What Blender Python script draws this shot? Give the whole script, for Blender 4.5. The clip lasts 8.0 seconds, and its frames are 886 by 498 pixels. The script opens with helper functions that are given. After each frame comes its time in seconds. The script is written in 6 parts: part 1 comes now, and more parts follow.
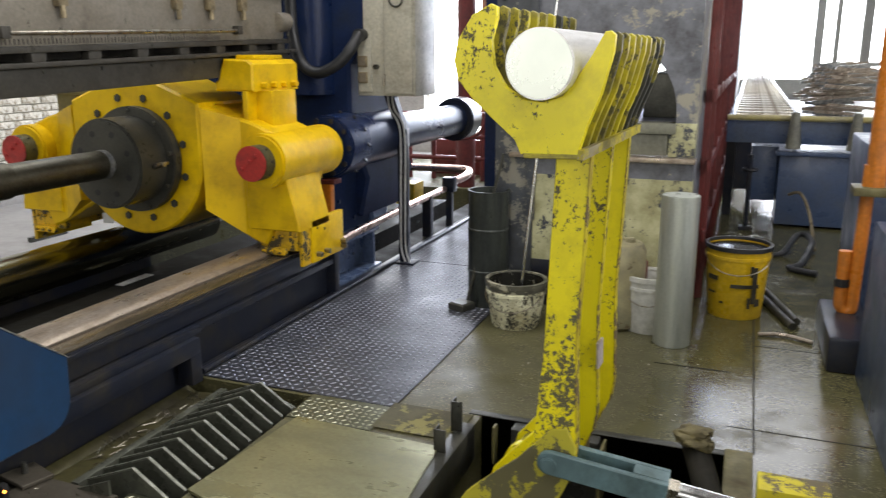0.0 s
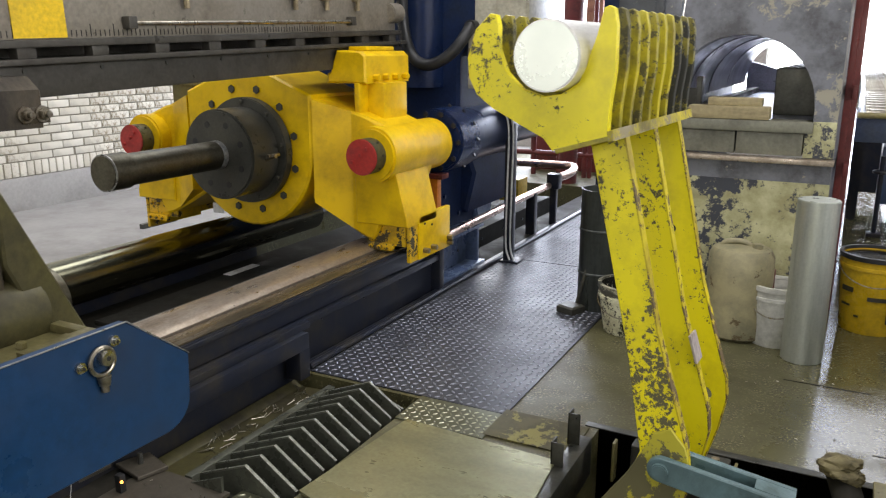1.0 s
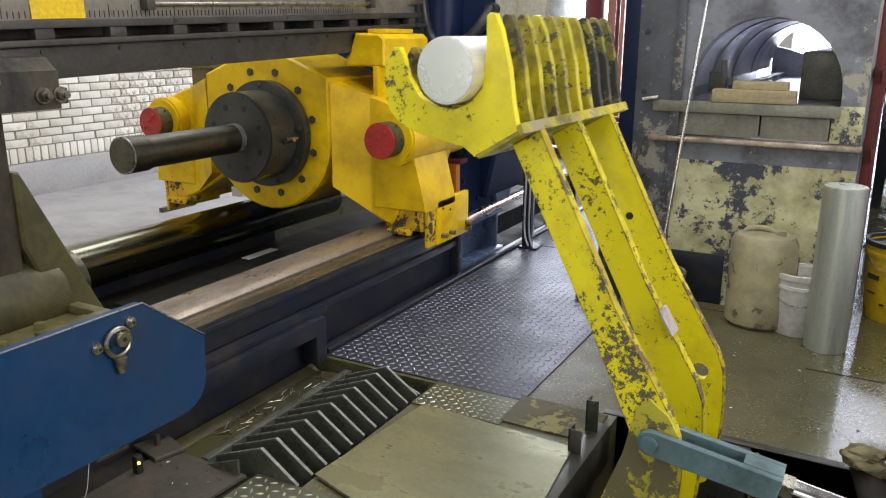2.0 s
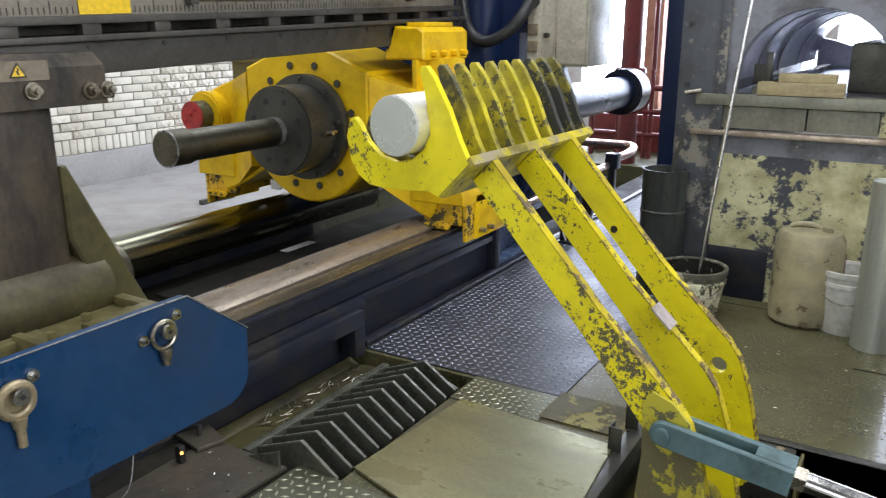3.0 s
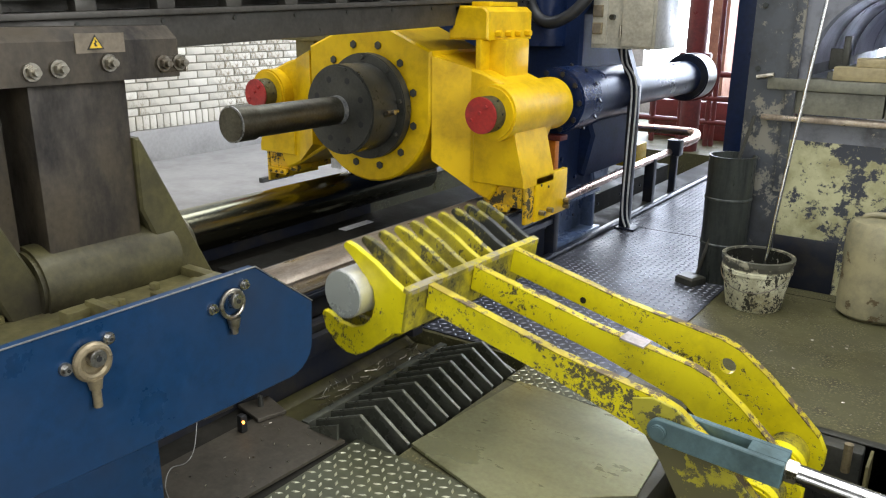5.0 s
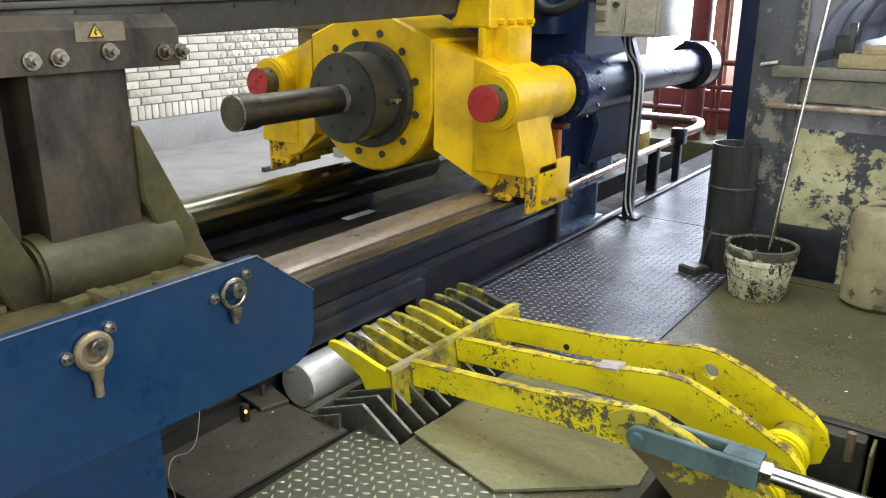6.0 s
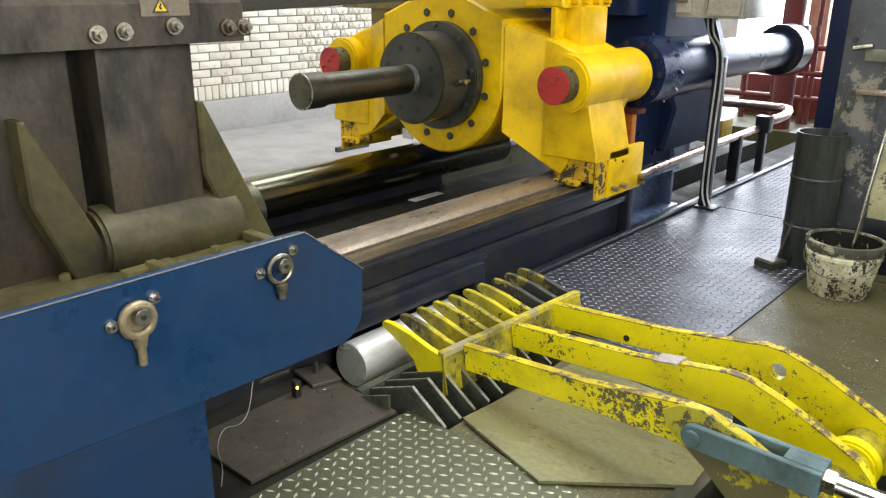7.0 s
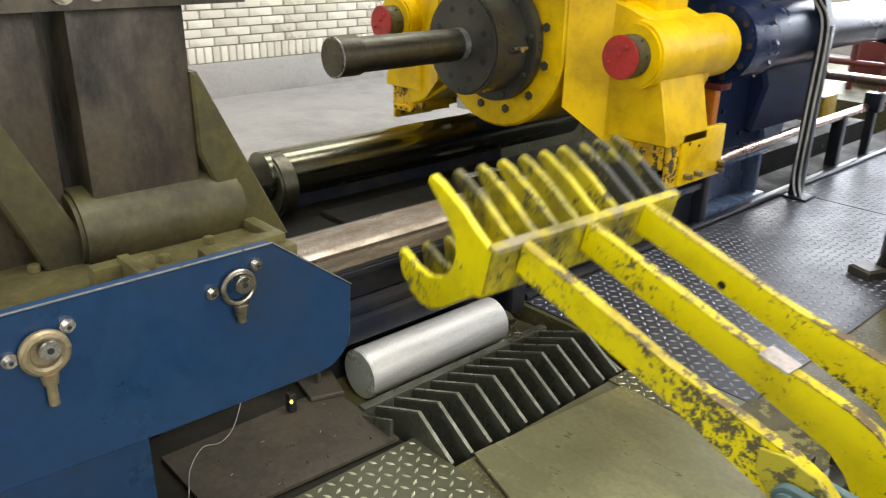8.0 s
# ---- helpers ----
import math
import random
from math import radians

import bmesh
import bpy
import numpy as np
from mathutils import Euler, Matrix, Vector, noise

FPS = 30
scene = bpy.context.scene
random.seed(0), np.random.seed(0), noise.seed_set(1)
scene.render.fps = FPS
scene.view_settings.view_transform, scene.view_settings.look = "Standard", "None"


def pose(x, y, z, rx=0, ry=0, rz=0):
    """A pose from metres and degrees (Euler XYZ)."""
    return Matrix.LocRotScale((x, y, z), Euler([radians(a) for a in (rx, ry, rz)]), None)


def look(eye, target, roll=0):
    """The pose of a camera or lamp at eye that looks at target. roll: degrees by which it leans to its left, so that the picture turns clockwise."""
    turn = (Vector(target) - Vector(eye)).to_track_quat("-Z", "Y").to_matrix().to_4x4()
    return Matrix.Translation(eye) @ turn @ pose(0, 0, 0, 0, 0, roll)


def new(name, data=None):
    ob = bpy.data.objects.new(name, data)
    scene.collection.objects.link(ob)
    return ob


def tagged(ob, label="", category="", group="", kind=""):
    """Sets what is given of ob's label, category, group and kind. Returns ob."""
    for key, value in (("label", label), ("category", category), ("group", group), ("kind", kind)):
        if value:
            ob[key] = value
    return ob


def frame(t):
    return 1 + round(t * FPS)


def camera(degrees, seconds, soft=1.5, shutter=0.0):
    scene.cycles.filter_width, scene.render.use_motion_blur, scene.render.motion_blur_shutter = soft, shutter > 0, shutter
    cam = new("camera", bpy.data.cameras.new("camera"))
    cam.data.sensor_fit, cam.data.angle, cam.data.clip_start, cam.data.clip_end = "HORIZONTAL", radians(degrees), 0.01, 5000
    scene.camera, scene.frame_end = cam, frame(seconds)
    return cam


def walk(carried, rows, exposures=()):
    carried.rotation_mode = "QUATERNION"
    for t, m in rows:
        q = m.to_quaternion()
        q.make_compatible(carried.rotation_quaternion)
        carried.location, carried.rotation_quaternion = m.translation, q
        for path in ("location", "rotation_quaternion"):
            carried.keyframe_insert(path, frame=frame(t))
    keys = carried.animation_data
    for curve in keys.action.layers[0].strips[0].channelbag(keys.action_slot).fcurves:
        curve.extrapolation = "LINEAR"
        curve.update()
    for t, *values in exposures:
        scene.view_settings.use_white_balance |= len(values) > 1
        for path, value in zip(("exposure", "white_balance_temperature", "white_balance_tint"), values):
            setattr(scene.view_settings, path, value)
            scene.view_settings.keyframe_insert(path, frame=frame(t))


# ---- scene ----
cam = camera(58.7, 8.0, soft=1.15, shutter=0.4)
PATH = [
    (0, (-0.003, 0.028, 1.404), (-0.698, 1.842, 0.927), -0.1),
    (0.5, (-0.097, 0.074, 1.405), (-0.927, 1.828, 0.921), -1.0),
    (1, (-0.17, 0.104, 1.398), (-1.062, 1.825, 0.905), 0.1),
    (1.5, (-0.168, 0.117, 1.393), (-1.094, 1.813, 0.878), -0.1),
    (1.7, (-0.171, 0.124, 1.382), (-1.097, 1.818, 0.86), 0.1),
    (2.8, (-0.2, 0.128, 1.385), (-1.17, 1.792, 0.847), 0.0),
    (3, (-0.204, 0.126, 1.386), (-1.205, 1.77, 0.843), -0.1),
    (3.5, (-0.224, 0.119, 1.375), (-1.277, 1.726, 0.819), -0.0),
    (4, (-0.229, 0.114, 1.374), (-1.299, 1.708, 0.813), 0.1),
    (4.5, (-0.239, 0.107, 1.368), (-1.333, 1.683, 0.804), 0.3),
    (6, (-0.242, 0.117, 1.359), (-1.346, 1.671, 0.755), 0.3),
    (6.5, (-0.209, 0.123, 1.354), (-1.366, 1.64, 0.755), -0.5),
    (7, (-0.212, 0.199, 1.336), (-1.464, 1.621, 0.695), 0.4),
    (7.5, (-0.388, 0.4, 1.352), (-1.63, 1.812, 0.669), 0.9),
    (7.7, (-0.386, 0.507, 1.356), (-1.692, 1.852, 0.659), 0.97),
    (7.8, (-0.385, 0.560, 1.358), (-1.712, 1.866, 0.623), 1.0),
    (8, (-0.355, 0.627, 1.344), (-1.73, 1.873, 0.597), 0.9),
]
walk(cam, [(t, look(eye, target, roll)) for t, eye, target, roll in PATH],
     [(0, -0.15, 6750, 13), (1.5, -0.06, 6700, 14), (3, 0.05, 6300, 13), (3.5, 0.05, 6200, 11), (4.5, 0.07, 6400, 11), (6, 0.21, 6500, 11), (7, 0.34, 6800, 10), (8, 0.26, 7100, 10)])

# ---- light ----
world = bpy.data.worlds.new("world")
scene.world = world
world.use_nodes = True
wn = world.node_tree.nodes
sky = wn.new("ShaderNodeTexSky")
sky.sky_type, sky.sun_disc, sky.sun_elevation, sky.sun_rotation = "NISHITA", False, radians(42), radians(20)
wn["Background"].inputs[1].default_value = 0.12
world.node_tree.links.new(sky.outputs[0], wn["Background"].inputs[0])
sun = new("sun", bpy.data.lights.new("sun", "SUN"))
sun.data.energy, sun.data.angle, sun.data.color = 2.0, radians(0.5), (1.0, 0.95, 0.87)
sun.matrix_world = look((0, 0, 0), (-0.25, -0.75, -0.68))


def window_or_fill_light(x, y, z, tx, ty, tz, w, h, watts, color=(0.93, 0.96, 1.0)):
    """An area lamp: daylight in a window opening, or added fill under the closed roof."""
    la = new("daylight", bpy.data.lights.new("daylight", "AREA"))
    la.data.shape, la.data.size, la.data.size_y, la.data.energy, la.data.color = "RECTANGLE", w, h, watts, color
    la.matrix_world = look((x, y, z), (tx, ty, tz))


window_or_fill_light(-2.4, 10.85, 2.6, -2.4, 0, 1.2, 4.6, 3.6, 660, (0.68, 0.79, 1.0))
# fill lamp added under the closed aisle roof, also mirrored in the wet floor
window_or_fill_light(0.9, 14.5, 5.85, 0.9, 14.4, 0, 2.0, 6.0, 170, (0.86, 0.91, 1.0))
window_or_fill_light(0.6, 25.6, 2.4, 0.6, 0, 1.0, 2.2, 3.6, 420, (0.74, 0.83, 1.0))
window_or_fill_light(4.9, 1.5, 3.0, -3, 2.5, 0.6, 7.0, 2.6, 330, (0.98, 0.98, 0.98))
window_or_fill_light(-2.2, -5.8, 2.1, -2.2, 3, 1.6, 7.0, 2.8, 190, (1.0, 0.98, 0.94))
# two more added fill lamps under the roof, with no opening above
window_or_fill_light(-4.6, 4.6, 5.85, -4.6, 4.6, 0, 2.0, 8.0, 230)
window_or_fill_light(-0.6, 2.6, 5.85, -0.6, 2.6, 0, 2.0, 8.0, 300, (0.98, 0.99, 1.0))


# ---- materials ----
def nodes_of(name, rough, metal):
    m = bpy.data.materials.new(name)
    m.use_nodes = True
    t = m.node_tree
    b = t.nodes["Principled BSDF"]
    b.inputs["Roughness"].default_value, b.inputs["Metallic"].default_value = rough, metal
    return m, t, b


def tex(t, scale, detail=6, rough=0.6, stretch=None, kind="ShaderNodeTexNoise"):
    co = t.nodes.new("ShaderNodeTexCoord")
    mp = t.nodes.new("ShaderNodeMapping")
    if stretch:
        mp.inputs["Scale"].default_value = stretch
    t.links.new(co.outputs["Object"], mp.inputs["Vector"])
    n = t.nodes.new(kind)
    n.inputs["Scale"].default_value = scale
    if kind == "ShaderNodeTexNoise":
        n.inputs["Detail"].default_value, n.inputs["Roughness"].default_value = detail, rough
    t.links.new(mp.outputs[0], n.inputs["Vector"])
    return n


def ramp(t, source, stops):
    r = t.nodes.new("ShaderNodeValToRGB")
    els = r.color_ramp.elements
    while len(els) < len(stops):
        els.new(0.5)
    for e, (p, c) in zip(els, stops):
        e.position, e.color = p, (*c, 1) if len(c) == 3 else c
    t.links.new(source, r.inputs[0])
    return r


def mixed(t, fac, a, b):
    m = t.nodes.new("ShaderNodeMix")
    m.data_type = "RGBA"
    for socket, v in ((m.inputs[0], fac), (m.inputs[6], a), (m.inputs[7], b)):
        if hasattr(v, "is_output"):
            t.links.new(v, socket)
        else:
            socket.default_value = (*v, 1) if isinstance(v, tuple) else v
    return m.outputs[2]


def relief(t, b, source, strength, distance=0.004):
    bp = t.nodes.new("ShaderNodeBump")
    bp.inputs["Strength"].default_value, bp.inputs["Distance"].default_value = strength, distance
    t.links.new(source, bp.inputs["Height"])
    t.links.new(bp.outputs[0], b.inputs["Normal"])


def grimy(name, base, dirt, rough=0.5, metal=0.0, amount=0.5, scale=3.0, fine=60.0, bump=0.25, stretch=None, gloss=0.25, grainy=0.8):
    """A surface with broad dirt, fine grain and uneven gloss."""
    m, t, b = nodes_of(name, rough, metal)
    broad, grain = tex(t, scale, 8, 0.65, stretch), tex(t, fine, 4, 0.6)
    r1 = ramp(t, broad.outputs["Fac"], [(0.62 - 0.35 * amount, (0, 0, 0)), (0.78 - 0.2 * amount, (1, 1, 1))])
    c = mixed(t, r1.outputs[0], base, dirt)
    r2 = ramp(t, grain.outputs["Fac"], [(0.3, (0.72, 0.72, 0.72)), (0.7, (1.12, 1.12, 1.12))])
    mul = t.nodes.new("ShaderNodeMix")
    mul.data_type, mul.blend_type = "RGBA", "MULTIPLY"
    mul.inputs[0].default_value = grainy
    t.links.new(c, mul.inputs[6])
    t.links.new(r2.outputs[0], mul.inputs[7])
    t.links.new(mul.outputs[2], b.inputs["Base Color"])
    g = ramp(t, broad.outputs["Fac"], [(0.3, (max(rough - gloss, 0.05),) * 3), (0.7, (min(rough + gloss, 1),) * 3)])
    t.links.new(g.outputs[0], b.inputs["Roughness"])
    relief(t, b, grain.outputs["Fac"], bump, 0.003)
    return m


def chipped(name, paint, metal_col, cover=0.62, scale=14.0, rough=0.42, grime=(0.1, 0.08, 0.03), soil=0.3, big=2.2, reach=0.5, along=None):
    """Paint chipped to dark metal, in flecks that gather in patches, and greasy stains."""
    m, t, b = nodes_of(name, rough, 0.0)
    flecks, patches, stains = tex(t, scale, 9, 0.78), tex(t, big, 5, 0.6, along), tex(t, 5.0, 8, 0.7)
    flecks.inputs["Distortion"].default_value, patches.inputs["Distortion"].default_value = 0.15, 0.4
    add = t.nodes.new("ShaderNodeMath")
    add.operation = "MULTIPLY_ADD"
    add.inputs[1].default_value = 0.75
    t.links.new(patches.outputs["Fac"], add.inputs[0])
    t.links.new(flecks.outputs["Fac"], add.inputs[2])
    k = ramp(t, add.outputs[0], [(cover + 0.33, (0, 0, 0)), (cover + 0.352, (1, 1, 1))])
    k.color_ramp.interpolation = "LINEAR"
    s = ramp(t, stains.outputs["Fac"], [(reach, (0, 0, 0)), (reach + 0.22, (soil,) * 3)])
    c = mixed(t, s.outputs[0], paint, grime)
    c = mixed(t, k.outputs[0], c, metal_col)
    t.links.new(c, b.inputs["Base Color"])
    rr = ramp(t, k.outputs[0], [(0, (rough,) * 3), (1, (0.62,) * 3)])
    t.links.new(rr.outputs[0], b.inputs["Roughness"])
    inv = t.nodes.new("ShaderNodeMath")
    inv.operation = "SUBTRACT"
    inv.inputs[0].default_value = 1.0
    t.links.new(k.outputs[0], inv.inputs[1])
    relief(t, b, inv.outputs[0], 0.5, 0.0015)
    return m


def steel(name, base, rough=0.3, scale=6.0, stain=(0.12, 0.09, 0.06), amount=0.4, stretch=None, metal=1.0):
    return grimy(name, base, stain, rough, metal, amount, scale, 90.0, 0.1, stretch, 0.15)


def glow(name, color, strength):
    m, t, b = nodes_of(name, 0.8, 0)
    b.inputs["Emission Color"].default_value = (*color, 1)
    b.inputs["Emission Strength"].default_value = strength
    b.inputs["Base Color"].default_value = (*color, 1)
    return m


ARM_YELLOW = chipped("chipped yellow paint", (0.84, 0.73, 0.008), (0.10, 0.09, 0.045), 0.662, 48.0, 0.36, (0.34, 0.27, 0.02), 0.42, 6.0, 0.50, (1, 1, 0.45))
NEAR_YELLOW = chipped("heavily chipped yellow paint", (0.84, 0.73, 0.008), (0.11, 0.10, 0.05), 0.590, 44.0, 0.38, (0.30, 0.24, 0.02), 0.45, 5.2, 0.50, (1.6, 1, 0.4))
RIB_YELLOW = chipped("oily yellow paint", (0.66, 0.56, 0.012), (0.055, 0.052, 0.028), 0.615, 34.0, 0.4, (0.10, 0.09, 0.03), 0.94, 5.0, 0.365)
RIB_MID = chipped("oil-stained yellow plate", (0.58, 0.50, 0.022), (0.11, 0.10, 0.04), 0.590, 30.0, 0.38, (0.14, 0.12, 0.03), 0.9, 4.5, 0.41)
RIB_DARK = chipped("oil-blackened plate", (0.34, 0.30, 0.045), (0.04, 0.042, 0.034), 0.53, 14.0, 0.36, (0.07, 0.062, 0.025), 0.9, 4.0, 0.41)
PRESS_YELLOW = chipped("press yellow enamel", (0.78, 0.51, 0.003), (0.20, 0.13, 0.012), 0.675, 26.0, 0.36, (0.44, 0.25, 0.004), 0.7, 3.4, 0.43)
PRESS_YELLOW.node_tree.nodes["Principled BSDF"].inputs["Specular IOR Level"].default_value = 0.35
PIN_OLIVE = grimy("dark olive pin steel", (0.10, 0.092, 0.045), (0.05, 0.045, 0.025), 0.4, 0.3, 0.5, 14, 70, 0.2)
RED_CAP = grimy("red cap paint", (0.45, 0.035, 0.028), (0.2, 0.03, 0.03), 0.5, 0, 0.35, 9, 60)
BLACK_STEEL = grimy("blackened steel", (0.055, 0.056, 0.048), (0.085, 0.083, 0.065), 0.42, 0.4, 0.5, 6, 70, 0.2)
RAM_STEEL = steel("oiled ram steel", (0.17, 0.16, 0.12), 0.42, 7, (0.09, 0.08, 0.055), 0.45)
CHROME_BAR = steel("polished guide steel", (0.22, 0.215, 0.15), 0.2, 3, (0.12, 0.115, 0.075), 0.35, (4, 0.5, 4))
RAIL_STEEL = grimy("worn brown rail steel", (0.46, 0.39, 0.31), (0.24, 0.19, 0.14), 0.38, 0.75, 0.45, 4, 80, 0.15, (2.5, 0.8, 2.5))
BED_BLACK = chipped("black bed paint", (0.016, 0.019, 0.029), (0.075, 0.07, 0.06), 0.70, 38.0, 0.28, (0.045, 0.04, 0.03), 0.8, 5.0, 0.46)
BED_BLACK.node_tree.nodes["Principled BSDF"].inputs["Specular IOR Level"].default_value = 0.22
BLUE_DARK = grimy("dark blue machine paint", (0.008, 0.018, 0.058), (0.012, 0.020, 0.042), 0.32, 0, 0.4, 3, 50, 0.2, None, 0.1)
BLUE_DARK.node_tree.nodes["Principled BSDF"].inputs["Specular IOR Level"].default_value = 0.2
# lighter than the machine blue: the light on the bracket is put into the colour
BRACKET_BLUE = grimy("blue bracket paint in a lit tone", (0.09, 0.13, 0.23), (0.05, 0.07, 0.11), 0.32, 0.1, 0.5, 6, 50, 0.15)
# pale tone paints in the bright highlight on the round foot
HIGHLIGHT_BLUE = grimy("blue paint with its highlight put in", (0.16, 0.22, 0.36), (0.08, 0.11, 0.2), 0.35, 0, 0.4, 5, 50, 0.12)
BLUE_PLATE = grimy("blue guard paint", (0.004, 0.038, 0.108), (0.005, 0.022, 0.055), 0.42, 0, 0.35, 2.5, 40, 0.1)
BARE_EDGE = grimy("scuffed bare edge", (0.4, 0.4, 0.37), (0.15, 0.16, 0.18), 0.4, 0.7, 0.4, 18, 80)
STOP_GREY = grimy("dull grey-green paint", (0.17, 0.17, 0.13), (0.10, 0.10, 0.085), 0.5, 0, 0.5, 6, 50, 0.2)
RAIL_DULL = grimy("dusty yellow paint", (0.36, 0.31, 0.12), (0.2, 0.19, 0.13), 0.5, 0, 0.5, 6, 50, 0.2)
OLIVE = grimy("greasy olive steel", (0.19, 0.17, 0.07), (0.08, 0.066, 0.028), 0.44, 0.2, 0.5, 3, 40, 0.3)
SOOT = grimy("sooty brown steel", (0.078, 0.063, 0.042), (0.014, 0.011, 0.008), 0.48, 0.1, 0.62, 4.0, 55, 0.4, (1.6, 1.6, 0.7))
GIRDER = grimy("greasy girder steel", (0.075, 0.07, 0.058), (0.035, 0.03, 0.024), 0.45, 0.3, 0.4, 4, 60, 0.2)
SCALE_PLATE = grimy("brown-grey scale plate", (0.26, 0.235, 0.19), (0.17, 0.145, 0.11), 0.45, 0.3, 0.4, 4, 60, 0.1)
SCALE_YELLOW = grimy("yellow marker paint", (0.75, 0.5, 0.01), (0.5, 0.34, 0.02), 0.5, 0, 0.3, 8, 60)
FITTING = steel("fitting steel", (0.42, 0.39, 0.32), 0.35, 14)
BRIGHT_BOLT = steel("rubbed bolt steel", (0.62, 0.62, 0.60), 0.28, 20)
BRASS = grimy("dull brass", (0.34, 0.28, 0.17), (0.15, 0.12, 0.075), 0.5, 0.55, 0.45, 16, 90, 0.3)
PANEL_GREY = grimy("cream-grey cabinet paint", (0.47, 0.45, 0.36), (0.28, 0.26, 0.2), 0.42, 0, 0.3, 4, 50, 0.1)
RUBBER = grimy("black rubber hose", (0.02, 0.021, 0.022), (0.04, 0.04, 0.04), 0.45, 0, 0.3, 8, 50)
WHITE_CABLE = grimy("pale cable sheath", (0.62, 0.62, 0.60), (0.35, 0.35, 0.33), 0.45, 0, 0.2, 8, 50)
GREY_CABLE = grimy("grey cable sheath", (0.3, 0.3, 0.28), (0.14, 0.14, 0.13), 0.5, 0, 0.4, 8, 50)
TAG = grimy("dull bare tag", (0.52, 0.46, 0.43), (0.30, 0.26, 0.22), 0.5, 0.3, 0.4, 12, 60)
COPPER = steel("copper pipe", (0.62, 0.43, 0.35), 0.3, 6, (0.34, 0.26, 0.2))
RED_OXIDE = grimy("red oxide paint", (0.15, 0.026, 0.022), (0.075, 0.02, 0.018), 0.48, 0, 0.4, 4, 50)
ORANGE = grimy("orange enamel", (0.60, 0.19, 0.02), (0.36, 0.12, 0.02), 0.42, 0, 0.35, 6, 50)
BILLET = grimy("pale sawn aluminium", (0.80, 0.80, 0.78), (0.60, 0.60, 0.58), 0.48, 0.7, 0.45, 5, 120, 0.1, (6, 0.7, 6), 0.1, 0.3)
BILLET_DULL = grimy("greyer aluminium", (0.52, 0.55, 0.49), (0.40, 0.43, 0.38), 0.42, 0.7, 0.4, 5, 90, 0.08, (6, 6, 0.7), 0.1, 0.3)
BILLET_END = grimy("sawn billet end", (0.70, 0.75, 0.68), (0.64, 0.69, 0.63), 0.28, 0.45, 0.4, 4, 140, 0.0, None, 0.03, 0.0)
COMB = grimy("dark oily comb plate", (0.105, 0.11, 0.085), (0.19, 0.195, 0.15), 0.34, 0.4, 0.4, 6, 70, 0.25)
COMB_EDGE = grimy("paler plate edge", (0.26, 0.265, 0.215), (0.16, 0.165, 0.125), 0.38, 0.6, 0.45, 20, 80)
PLATE_FLAT = grimy("bare floor plate", (0.32, 0.315, 0.18), (0.18, 0.175, 0.095), 0.32, 0.6, 0.5, 2.2, 60, 0.08, (1, 2.2, 1), 0.12)
PLATE_DARK = grimy("dark floor plate", (0.085, 0.074, 0.055), (0.042, 0.037, 0.028), 0.5, 0.3, 0.4, 3, 60, 0.15, None, 0.12)
CHECKER = grimy("chequer plate steel", (0.050, 0.054, 0.066), (0.026, 0.028, 0.034), 0.46, 0.25, 0.5, 2.2, 40, 0.2, None, 0.12)
LUG = grimy("rubbed chequer lug", (0.27, 0.28, 0.32), (0.11, 0.115, 0.13), 0.36, 0.75, 0.45, 2.0, 40, 0.1, None, 0.06)
LUG_BRIGHT = grimy("bright chequer lug", (0.58, 0.58, 0.42), (0.32, 0.32, 0.21), 0.32, 0.6, 0.35, 4, 40, 0.1)


def concrete_material():
    """Oily shop concrete: broad stains, trodden swarf specks, uneven wet gloss."""
    m, t, b = nodes_of("oily concrete", 0.35, 0)
    broad, mid, fine, wet = tex(t, 1.1, 6, 0.6), tex(t, 7, 8, 0.7), tex(t, 95, 3, 0.6), tex(t, 2.6, 7, 0.68)
    c = mixed(t, ramp(t, broad.outputs["Fac"], [(0.35, (0, 0, 0)), (0.65, (1, 1, 1))]).outputs[0], (0.095, 0.089, 0.038), (0.055, 0.051, 0.023))
    c = mixed(t, ramp(t, mid.outputs["Fac"], [(0.5, (0, 0, 0)), (0.7, (0.8, 0.8, 0.8))]).outputs[0], c, (0.024, 0.022, 0.013))
    specks = t.nodes.new("ShaderNodeMath")
    specks.operation = "MULTIPLY"
    t.links.new(ramp(t, fine.outputs["Fac"], [(0.555, (0, 0, 0)), (0.60, (1, 1, 1))]).outputs[0], specks.inputs[0])
    t.links.new(ramp(t, mid.outputs["Fac"], [(0.42, (0, 0, 0)), (0.6, (0.75, 0.75, 0.75))]).outputs[0], specks.inputs[1])
    c = mixed(t, specks.outputs[0], c, (0.30, 0.275, 0.14))
    t.links.new(c, b.inputs["Base Color"])
    # the aisle floor is wet, the floor by the press only greasy
    where = t.nodes.new("ShaderNodeSeparateXYZ")
    side = ramp(t, where.outputs[0], [(0.0, (0, 0, 0)), (0.22, (0.285, 0.285, 0.285))])
    damp = t.nodes.new("ShaderNodeMath")
    damp.operation = "SUBTRACT"
    t.links.new(wet.outputs["Fac"], damp.inputs[0])
    shift = t.nodes.new("ShaderNodeVectorMath")
    shift.operation = "ADD"
    shift.inputs[1].default_value = (0.42, 0, 0)
    t.links.new(t.nodes.new("ShaderNodeTexCoord").outputs["Object"], shift.inputs[0])
    t.links.new(shift.outputs[0], where.inputs[0])
    t.links.new(side.outputs[0], damp.inputs[1])
    t.links.new(ramp(t, damp.outputs[0], [(0.20, (0.07, 0.07, 0.07)), (0.30, (0.24, 0.24, 0.24)), (0.55, (0.55, 0.55, 0.55))]).outputs[0], b.inputs["Roughness"])
    relief(t, b, fine.outputs["Fac"], 0.2, 0.003)
    return m


